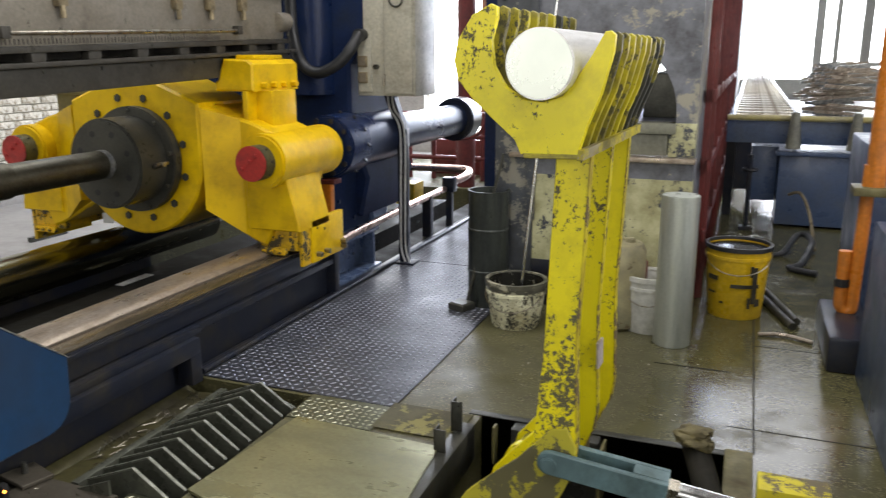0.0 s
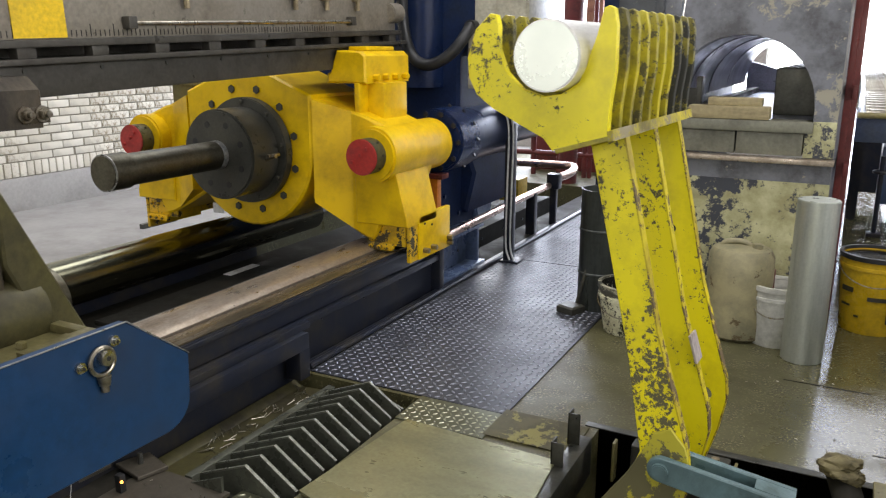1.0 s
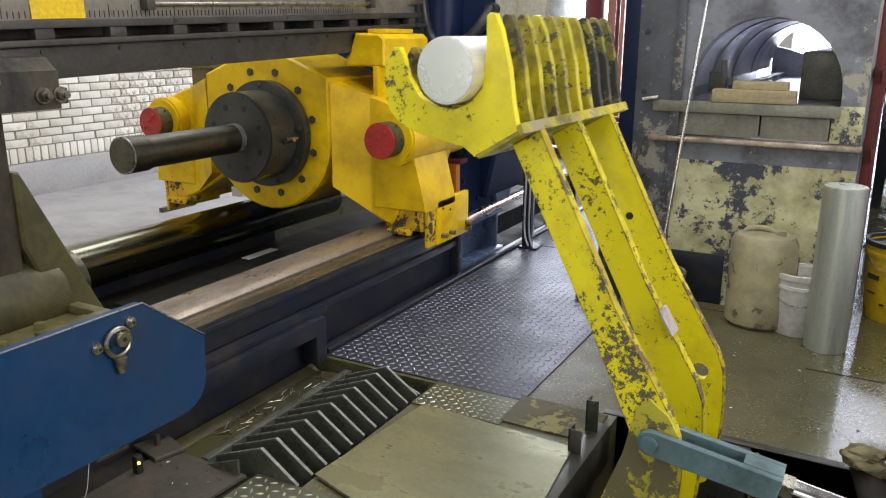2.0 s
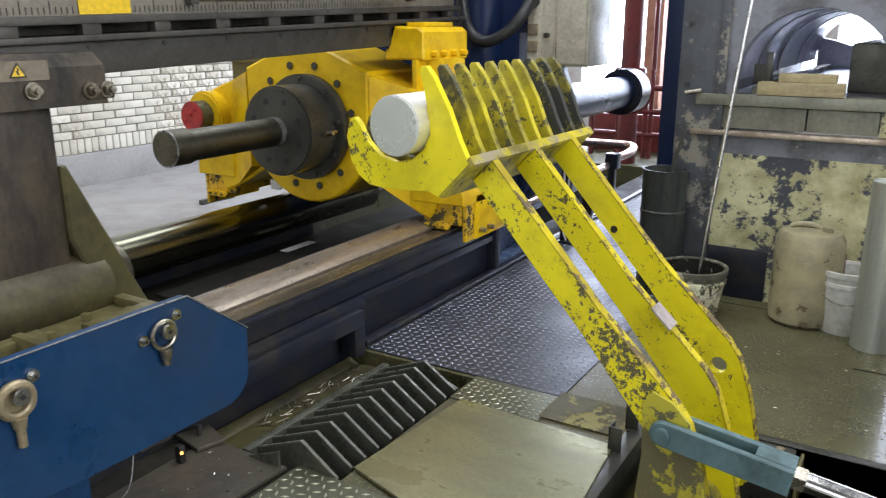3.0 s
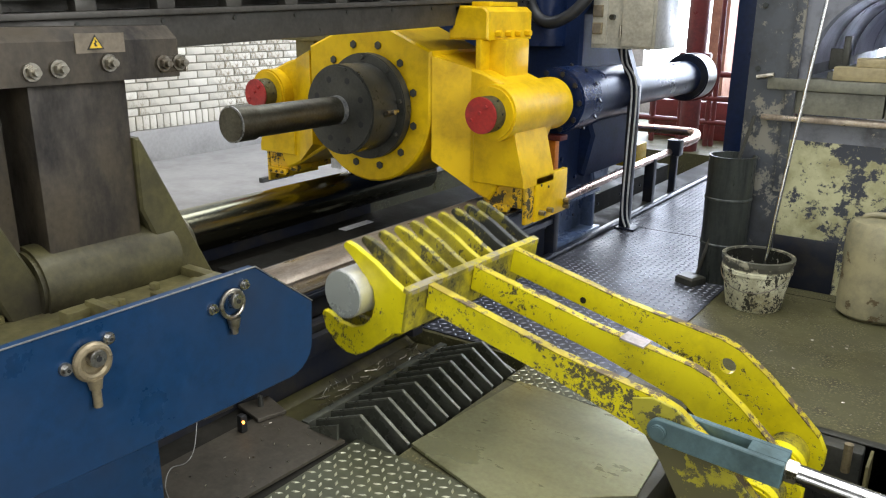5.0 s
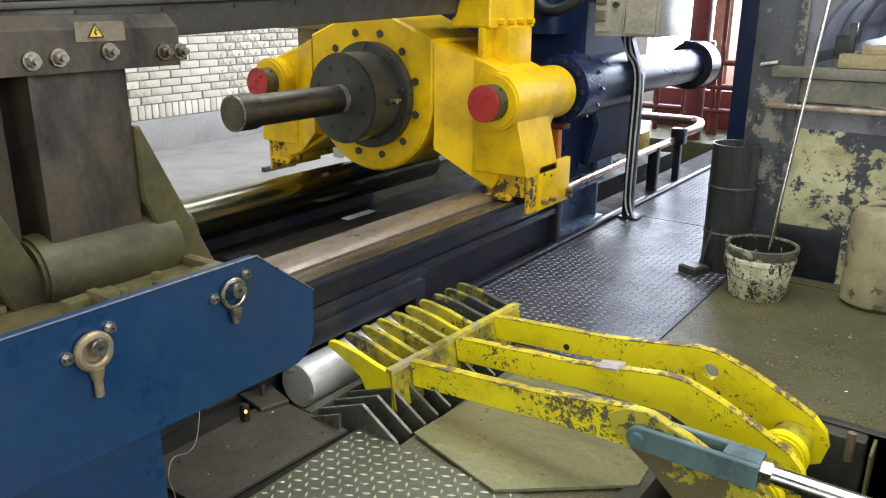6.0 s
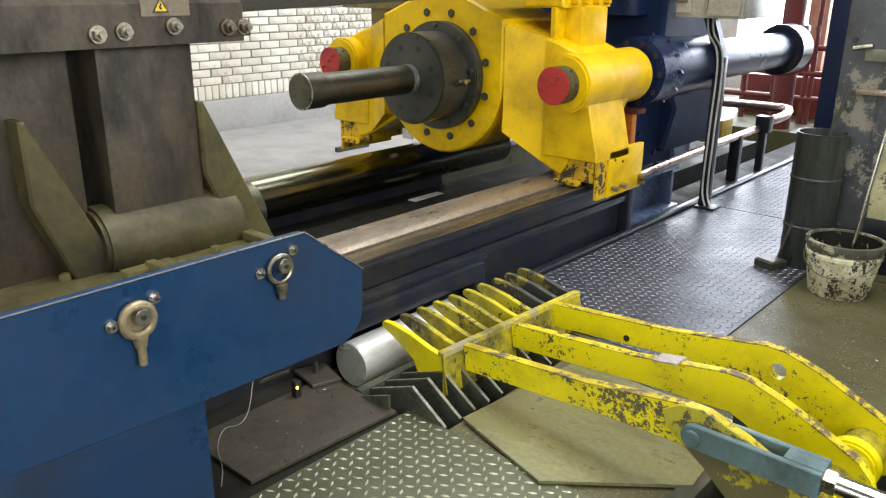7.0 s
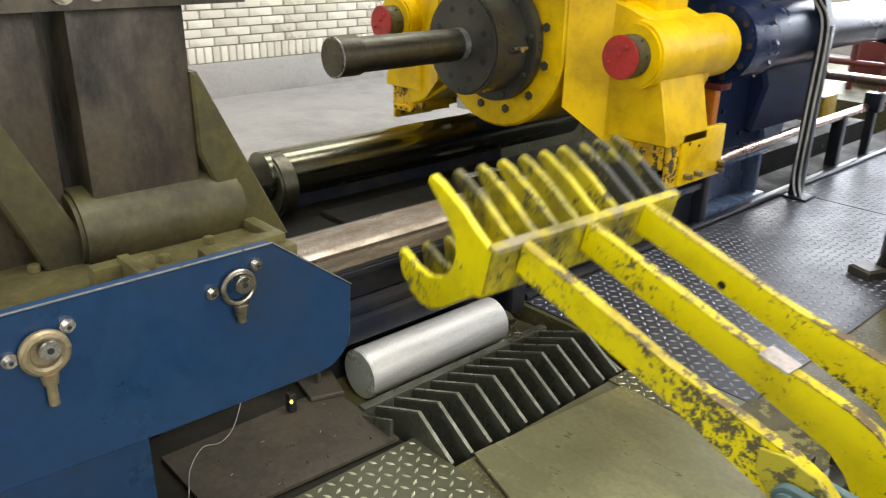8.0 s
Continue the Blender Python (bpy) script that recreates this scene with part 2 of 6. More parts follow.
CONCRETE = concrete_material()
PALE_FLOOR = grimy("pale worn concrete", (0.30, 0.29, 0.275), (0.21, 0.20, 0.185), 0.5, 0, 0.4, 0.9, 24, 0.12, None, 0.2, 0.3)
PIT_DARK = grimy("matt near-black", (0.02, 0.019, 0.015), (0.035, 0.032, 0.025), 0.7, 0, 0.4, 4, 40, 0.3)
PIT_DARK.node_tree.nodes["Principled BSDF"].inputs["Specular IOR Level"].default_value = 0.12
PLASTER = grimy("plaster", (0.5, 0.49, 0.46), (0.36, 0.35, 0.32), 0.8, 0, 0.3, 0.8, 30, 0.2)
PLINTH = grimy("grey cement plinth", (0.33, 0.315, 0.29), (0.24, 0.23, 0.21), 0.7, 0, 0.4, 2, 35, 0.15, None, 0.2, 0.4)
MORTAR = grimy("grey mortar", (0.32, 0.29, 0.22), (0.22, 0.2, 0.15), 0.85, 0, 0.4, 6, 60, 0.3)
RED_BRICK = grimy("red brick", (0.34, 0.16, 0.1), (0.24, 0.11, 0.08), 0.8, 0, 0.4, 6, 50, 0.3)
ROOF = grimy("roof sheet", (0.3, 0.3, 0.3), (0.2, 0.2, 0.2), 0.7, 0, 0.4, 1, 20, 0.1)
FURNACE = chipped("peeling cream furnace paint", (0.53, 0.52, 0.30), (0.045, 0.05, 0.062), 0.575, 17.0, 0.5, (0.26, 0.24, 0.11), 0.85, 2.4, 0.43, (1, 1, 0.75))
FURNACE_DARK = chipped("smoked blue-grey furnace paint", (0.19, 0.20, 0.225), (0.34, 0.32, 0.25), 0.64, 9.0, 0.46, (0.055, 0.055, 0.06), 0.9, 1.6, 0.44)
FURNACE_BAND = grimy("grey-green furnace steel", (0.20, 0.20, 0.15), (0.085, 0.082, 0.065), 0.45, 0.1, 0.45, 3, 50, 0.2)
LINING = steel("scaled tunnel lining", (0.52, 0.53, 0.64), 0.38, 3, (0.3, 0.3, 0.37), 0.5, None, 0.3)
WOOD = grimy("greasy timber", (0.36, 0.3, 0.16), (0.22, 0.18, 0.1), 0.6, 0, 0.4, 4, 40, 0.3, (1, 9, 9))
BUCKET_WHITE = chipped("splashed white plastic", (0.74, 0.73, 0.52), (0.035, 0.033, 0.022), 0.575, 75.0, 0.45, (0.24, 0.2, 0.08), 0.85, 16.0, 0.43, (1.6, 1.6, 0.8))
SPLASH_DARK = chipped("oil-coated inside", (0.016, 0.016, 0.013), (0.30, 0.29, 0.22), 0.66, 22.0, 0.25, (0.03, 0.03, 0.02), 0.6, 7.0, 0.42, (3, 3, 0.5))
SPLASH = chipped("oil-splashed rim", (0.10, 0.098, 0.075), (0.42, 0.40, 0.29), 0.60, 30.0, 0.3, (0.03, 0.03, 0.022), 0.9, 7.0, 0.42)
BUCKET_CLEAN = grimy("white plastic", (0.6, 0.6, 0.55), (0.42, 0.42, 0.34), 0.4, 0, 0.4, 6, 40, 0.1)
BUCKET_YELLOW = grimy("yellow plastic pail", (0.62, 0.40, 0.015), (0.45, 0.3, 0.02), 0.36, 0, 0.35, 6, 40, 0.1)
PAIL_PRINT = grimy("black pail print", (0.03, 0.028, 0.02), (0.06, 0.05, 0.02), 0.4, 0, 0.3, 8, 40)
DRUM = grimy("dark stained drum sheet", (0.060, 0.068, 0.060), (0.022, 0.026, 0.025), 0.42, 0.3, 0.5, 4, 50, 0.2, (5, 5, 0.6))
EDGE_WORN = chipped("paint worn off a plate edge", (0.66, 0.55, 0.008), (0.14, 0.10, 0.05), 0.575, 30.0, 0.45, (0.30, 0.22, 0.02), 0.85, 9.0, 0.42)
CHEQ_GREEN = grimy("greenish chequer sheet", (0.135, 0.14, 0.09), (0.08, 0.082, 0.05), 0.36, 0.5, 0.45, 2.5, 40, 0.12, None, 0.07)
SHEET = grimy("milky sheet of the added ceiling panes", (0.8, 0.82, 0.83), (0.7, 0.71, 0.7), 0.5, 0, 0.2, 2, 40)
# greyed blue: the bright haze of the aisle is put into the paint
HAZE_BLUE = grimy("haze-tinted blue machine paint", (0.045, 0.07, 0.13), (0.06, 0.075, 0.10), 0.4, 0, 0.5, 3, 40, 0.15)
POST_SLATE = chipped("dark slate frame paint", (0.062, 0.070, 0.080), (0.22, 0.21, 0.17), 0.64, 9.0, 0.45, (0.03, 0.03, 0.03), 0.9, 2.4, 0.45, (2, 2, 0.5))
NAVY_DULL = grimy("dull navy paint", (0.012, 0.024, 0.070), (0.018, 0.026, 0.045), 0.6, 0, 0.4, 3, 50, 0.15, None, 0.1)
NAVY_DULL.node_tree.nodes["Principled BSDF"].inputs["Specular IOR Level"].default_value = 0.1
PIT_PLATE = chipped("grease-stained pit plate", (0.085, 0.078, 0.036), (0.20, 0.18, 0.055), 0.62, 16.0, 0.62, (0.035, 0.032, 0.016), 0.85, 5.0, 0.42)
PIT_PLATE.node_tree.nodes["Principled BSDF"].inputs["Specular IOR Level"].default_value = 0.2
OLIVE_DARK = grimy("dark olive steel", (0.100, 0.090, 0.035), (0.032, 0.027, 0.012), 0.46, 0.15, 0.55, 3, 40, 0.3)
LEDGE_BROWN = grimy("oily brown ledge", (0.17, 0.13, 0.075), (0.05, 0.04, 0.022), 0.27, 0.3, 0.55, 4, 60, 0.15, (4, 0.6, 4))
WORN_LIP = chipped("rubbed yellow lip", (0.60, 0.50, 0.02), (0.30, 0.26, 0.16), 0.565, 30.0, 0.45, (0.10, 0.085, 0.03), 0.9, 6.0, 0.43)
CAN = chipped("grimy jerrycan plastic", (0.40, 0.355, 0.20), (0.13, 0.095, 0.045), 0.665, 14.0, 0.5, (0.20, 0.19, 0.12), 0.9, 6.0, 0.40)
OIL = grimy("black oil", (0.01, 0.01, 0.009), (0.02, 0.02, 0.016), 0.1, 0, 0.3, 4, 20, 0.02)
RAG = grimy("oily rag", (0.2, 0.17, 0.08), (0.06, 0.05, 0.03), 0.9, 0, 0.5, 14, 80, 0.6)
CYL_BLUE = grimy("grey-blue cylinder paint", (0.11, 0.185, 0.195), (0.06, 0.1, 0.1), 0.4, 0, 0.4, 6, 50, 0.15)
ROD_CHROME = steel("chromed rod", (0.55, 0.55, 0.53), 0.2, 6, (0.4, 0.4, 0.36), 0.2)
PAPER = grimy("white paper scrap", (0.8, 0.8, 0.79), (0.6, 0.6, 0.58), 0.8, 0, 0.2, 20, 60)
SIGN_YELLOW = grimy("sign yellow", (0.75, 0.5, 0.03), (0.6, 0.4, 0.05), 0.5, 0, 0.2, 20, 60)
SIGN_GREY = grimy("worn label", (0.2, 0.165, 0.115), (0.11, 0.09, 0.06), 0.5, 0, 0.4, 14, 60)
INK = grimy("black ink", (0.015, 0.015, 0.015), (0.03, 0.03, 0.03), 0.5, 0, 0.2, 20, 60)
DAY = glow("daylight beyond", (0.90, 0.95, 1.0), 9.0)
SPARK = glow("small orange pilot lamp", (1.0, 0.35, 0.05), 7.0)


def brick_material():
    m, t, b = nodes_of("whitewashed brick", 0.75, 0)
    info = t.nodes.new("ShaderNodeObjectInfo")
    tone = ramp(t, info.outputs["Random"], [(0, (0.54, 0.50, 0.40)), (0.5, (0.62, 0.58, 0.48)), (1, (0.70, 0.66, 0.55))])
    n, g = tex(t, 5, 8, 0.7), tex(t, 45, 5, 0.7)
    d = ramp(t, n.outputs["Fac"], [(0.5, (0, 0, 0)), (0.75, (0.6, 0.6, 0.6))])
    c = mixed(t, d.outputs[0], tone.outputs[0], (0.34, 0.32, 0.27))
    wear = t.nodes.new("ShaderNodeMath")
    wear.operation = "MULTIPLY"
    t.links.new(ramp(t, tex(t, 26, 8, 0.75).outputs["Fac"], [(0.52, (0, 0, 0)), (0.58, (1, 1, 1))]).outputs[0], wear.inputs[0])
    place = t.nodes.new("ShaderNodeTexNoise")
    place.inputs["Scale"].default_value = 1.1
    t.links.new(t.nodes.new("ShaderNodeNewGeometry").outputs["Position"], place.inputs["Vector"])
    t.links.new(ramp(t, place.outputs["Fac"], [(0.48, (0, 0, 0)), (0.62, (0.9, 0.9, 0.9))]).outputs[0], wear.inputs[1])
    t.links.new(mixed(t, wear.outputs[0], c, (0.27, 0.215, 0.13)), b.inputs["Base Color"])
    relief(t, b, g.outputs["Fac"], 0.5, 0.004)
    return m


BRICK = brick_material()


# ---- mesh helpers ----
def box(bm, x0, x1, y0, y1, z0, z1, bevel=0.0):
    r = bmesh.ops.create_cube(bm, size=1.0)
    for v in r["verts"]:
        v.co = Vector((x0 + (v.co.x + 0.5) * (x1 - x0), y0 + (v.co.y + 0.5) * (y1 - y0), z0 + (v.co.z + 0.5) * (z1 - z0)))
    if bevel:
        es = list({e for v in r["verts"] for e in v.link_edges})
        bmesh.ops.bevel(bm, geom=es, offset=bevel, segments=2, affect="EDGES", profile=0.6)
    return bm


def tube(bm, a, b, r, r2=None, seg=24, bevel=0.0, caps=True):
    a, b = Vector(a), Vector(b)
    m = Matrix.Translation((a + b) / 2) @ (b - a).to_track_quat("Z", "Y").to_matrix().to_4x4()
    c = bmesh.ops.create_cone(bm, cap_ends=caps, segments=seg, radius1=r, radius2=r if r2 is None else r2, depth=(b - a).length, matrix=m)
    if bevel:
        es = list({e for v in c["verts"] for e in v.link_edges if any(len(f.verts) > 4 for f in e.link_faces)})
        bmesh.ops.bevel(bm, geom=es, offset=bevel, segments=2, affect="EDGES")
    return bm


def prism(bm, outline, axis, c0, c1, bevel=0.0):
    """Extrude an outline along an axis: 'y' takes (x, z), 'x' takes (y, z), 'z' takes (x, y)."""
    def at(p, c):
        return {"y": (p[0], c, p[1]), "x": (c, p[0], p[1]), "z": (p[0], p[1], c)}[axis]
    lo = [bm.verts.new(at(p, c0)) for p in outline]
    hi = [bm.verts.new(at(p, c1)) for p in outline]
    faces = [bm.faces.new(lo), bm.faces.new(hi[::-1])]
    for i in range(len(lo)):
        j = (i + 1) % len(lo)
        faces.append(bm.faces.new((lo[j], lo[i], hi[i], hi[j])))
    bmesh.ops.recalc_face_normals(bm, faces=faces)
    if bevel:
        es = list({e for f in faces[:2] for e in f.edges})
        bmesh.ops.bevel(bm, geom=es, offset=bevel, segments=1, affect="EDGES")
    return bm


def lathe(bm, profile, centre=(0, 0, 0), seg=32, ring=False):
    """Turn a (radius, height) profile about an upright axis; ring: the profile closes on itself."""
    rings = []
    for r, z in profile:
        rings.append([bm.verts.new((centre[0] + r * math.cos(2 * math.pi * i / seg), centre[1] + r * math.sin(2 * math.pi * i / seg), centre[2] + z)) for i in range(seg)])
    for a, b in zip(rings, rings[1:] + rings[:1] * ring):
        for i in range(seg):
            j = (i + 1) % seg
            bm.faces.new((a[i], a[j], b[j], b[i]))
    if not ring:
        bm.faces.new(rings[0][::-1])
        bm.faces.new(rings[-1])
    bmesh.ops.recalc_face_normals(bm, faces=bm.faces)
    return bm


def hose(bm, points, r, seg=10, steps=6):
    """A round hose through the points, smoothed."""
    pts = [Vector(p) for p in points]
    path = []
    for i in range(len(pts) - 1):
        p0, p1, p2, p3 = pts[max(i - 1, 0)], pts[i], pts[i + 1], pts[min(i + 2, len(pts) - 1)]
        for k in range(steps):
            u = k / steps
            path.append(0.5 * ((2 * p1) + (p2 - p0) * u + (2 * p0 - 5 * p1 + 4 * p2 - p3) * u * u + (3 * p1 - p0 - 3 * p2 + p3) * u ** 3))
    path.append(pts[-1])
    rings, ref = [], Vector((0.31, 0.22, 0.93))
    for i, p in enumerate(path):
        d = (path[min(i + 1, len(path) - 1)] - path[max(i - 1, 0)]).normalized()
        s = d.cross(ref).normalized()
        u = s.cross(d)
        ref = u
        rings.append([bm.verts.new(p + r * (math.cos(2 * math.pi * k / seg) * s + math.sin(2 * math.pi * k / seg) * u)) for k in range(seg)])
    for a, b in zip(rings, rings[1:]):
        for k in range(seg):
            j = (k + 1) % seg
            bm.faces.new((a[k], a[j], b[j], b[k]))
    bm.faces.new(rings[0][::-1])
    bm.faces.new(rings[-1])
    bmesh.ops.recalc_face_normals(bm, faces=bm.faces)
    return bm


def mesh_of(name, bm, material, smooth=35):
    me = bpy.data.meshes.new(name)
    bm.to_mesh(me)
    bm.free()
    me.materials.append(material)
    if smooth:
        me.shade_smooth()
        me.set_sharp_from_angle(angle=radians(smooth))
    return me


def part(name, bm, material, parent, label=""):
    ob = new(name, mesh_of(name, bm, material))
    ob.parent = parent
    if label:
        ob["label"] = label
    return ob


def thing(name, label, category, place=(0, 0, 0), group="", kind=""):
    ob = new(name)
    ob.empty_display_size = 0.05
    ob.location = place
    return tagged(ob, label, category, group, kind)


def solo(name, bm, material, label, category, group="", kind=""):
    return tagged(new(name, mesh_of(name, bm, material)), label, category, group, kind)


def B():
    return bmesh.new()


def bolts(parent, spots, axis, r, h, material, name="bolt"):
    """Hexagon bolts whose heads point along the axis."""
    me = mesh_of(name, tube(B(), (0, 0, 0), Vector(axis) * h, r, seg=6, bevel=r * 0.12), material)
    for s in spots:
        ob = new(name, me)
        ob.parent, ob.location = parent, s


# ---- setting ----
PIT = (-0.90, 0.02, 1.30, 2.80)      # loader pit
TROUGH = (-2.28, -1.63, 1.80, 2.72)  # comb trough beside the bed
BEDPIT = (-4.25, -2.28, -3.0, 8.0)   # pit under the press


def floor_sheet():
    """The hall floor, in slabs round the pits."""
    xs = [-9.0, BEDPIT[0], BEDPIT[1], TROUGH[1], PIT[0], PIT[1], 8.0]
    ys = [-8.0, BEDPIT[2], PIT[2], TROUGH[2], TROUGH[3], PIT[3], BEDPIT[3], 40.0]
    bm = B()
    for i in range(len(xs) - 1):
        for j in range(len(ys) - 1):
            cx, cy = (xs[i] + xs[i + 1]) / 2, (ys[j] + ys[j + 1]) / 2
            if any(p[0] < cx < p[1] and p[2] < cy < p[3] for p in (PIT, TROUGH, BEDPIT)):
                continue
            box(bm, xs[i], xs[i + 1], ys[j], ys[j + 1], -0.5, 0.0)
    bmesh.ops.remove_doubles(bm, verts=bm.verts, dist=0.0005)
    return tagged(new("floor", mesh_of("floor", bm, CONCRETE, 0)), "dark oily concrete shop floor, wet in places", "floor", kind="structure")


floor_sheet()
solo("ground", box(B(), -60, 60, -60, 90, -0.72, -0.52), PIT_DARK, "dark ground under the pits", "ground", kind="structure")
solo("pavement", box(B(), -6.6, BEDPIT[0] - 0.02, -2, 10.9, 0.004, 0.012), PALE_FLOOR, "pale worn concrete floor behind the press", "floor", kind="structure")


def wall_with_windows(name, axis, at, thick, a0, a1, z0, z1, windows, material, label):
    """A wall along an axis with openings that go through it."""
    bm = B()
    cuts = sorted({a0, a1, *[w for win in windows for w in win[:2]]})
    for s, e in zip(cuts, cuts[1:]):
        spans, z = [], z0
        for w0, w1, b, t in sorted(windows, key=lambda w: w[2]):
            if w0 <= s and e <= w1:
                spans.append((z, b))
                z = t
        spans.append((z, z1))
        for lo, hi in spans:
            if hi > lo:
                if axis == "x":
                    box(bm, s, e, at, at + thick, lo, hi)
                else:
                    box(bm, at, at + thick, s, e, lo, hi)
    return solo(name, bm, material, label, "wall", kind="structure")


WALL_X = -6.6
wall_with_windows("wall_west", "y", WALL_X - 0.3, 0.27, -6, 11.2, 0, 6, [(-4, 0, 2.6, 4.6), (1, 5, 2.8, 4.8), (6, 10, 2.8, 4.8)], PLASTER, "whitewashed brick wall with high windows")
# the last opening is added to brighten the furnace tunnel
BACK = [(-5.6, -4.65, 0.9, 4.6), (-4.5, -3.45, 0.3, 4.6), (-3.2, -2.5, 0.3, 4.6), (-2.3, -1.45, 0.3, 4.6), (-1.25, -0.45, 0.3, 4.0)]
wall_with_windows("wall_north", "x", 11.0, 0.25, WALL_X, -0.35, 0, 6, BACK, PLASTER, "end wall with tall bright window openings")
wall_with_windows("wall_aisle", "y", -0.36, 0.02, 10.9, 26, 0, 6, [], PLASTER, "plain wall along the far aisle")
wall_with_windows("wall_far", "x", 26.0, 0.25, -0.4, 6, 0, 6, [(-0.34, 1.62, 0.7, 4.4), (1.85, 2.15, 1.0, 4.4), (2.28, 2.85, 1.0, 4.4), (3.1, 4.2, 1.0, 4.4)], PLASTER, "far end wall with a large bright opening")
wall_with_windows("wall_east", "y", 5.0, 0.25, -6, 26.2, 0, 6, [(-3, 4.8, 1.7, 4.3), (6, 12, 1.5, 4.3), (14, 22, 1.5, 4.3)], PLASTER, "side wall with a band of windows")
wall_with_windows("wall_south", "x", -6.2, 0.25, WALL_X, 5, 0, 6, [(-5.8, 1.4, 0.7, 3.6)], PLASTER, "wall with high windows behind the walkway")
solo("ceiling", box(B(), -7, 5.4, -6.3, 26.4, 6.0, 6.2), ROOF, "grey sheet roof of the hall", "ceiling", kind="structure")
# pane and frame added round each ceiling fill lamp; the roof is closed above
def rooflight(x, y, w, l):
    t = thing("rooflight", "milky pane and steel frame added above a ceiling fill lamp", "rooflight", kind="structure")
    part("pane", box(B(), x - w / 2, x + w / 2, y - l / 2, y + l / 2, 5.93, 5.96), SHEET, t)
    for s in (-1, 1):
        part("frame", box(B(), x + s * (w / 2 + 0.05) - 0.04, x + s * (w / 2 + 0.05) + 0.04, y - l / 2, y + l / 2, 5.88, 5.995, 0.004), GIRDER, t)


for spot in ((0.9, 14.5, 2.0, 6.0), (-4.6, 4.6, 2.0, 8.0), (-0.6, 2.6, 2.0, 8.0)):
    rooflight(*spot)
solo("backdrop", box(B(), -9, 8, 32, 32.1, -1, 9), DAY, "overexposed daylight outside the openings", "backdrop", kind="structure")
solo("backdrop", box(B(), -9, -0.45, 13.2, 13.3, -1, 9), DAY, "overexposed daylight outside the end windows", "backdrop", kind="structure")


def pits():
    bm = B()
    for p, d in ((PIT, 0.42), (TROUGH, 0.24), (BEDPIT, 0.45)):
        box(bm, p[0] - 0.01, p[1] + 0.01, p[2] - 0.01, p[3] + 0.01, -0.51, -d)
    solo("pit_floor", bm, PIT_DARK, "black bottom of the machine pits", "floor", kind="structure")


pits()


# ---- the press ----
CX = -3.12
RX = -3.095


SHOE_YELLOW = chipped("greasy shoe yellow", (0.74, 0.45, 0.008), (0.05, 0.04, 0.02), 0.6, 22.0, 0.36, (0.2, 0.14, 0.02), 0.8, 8.0)


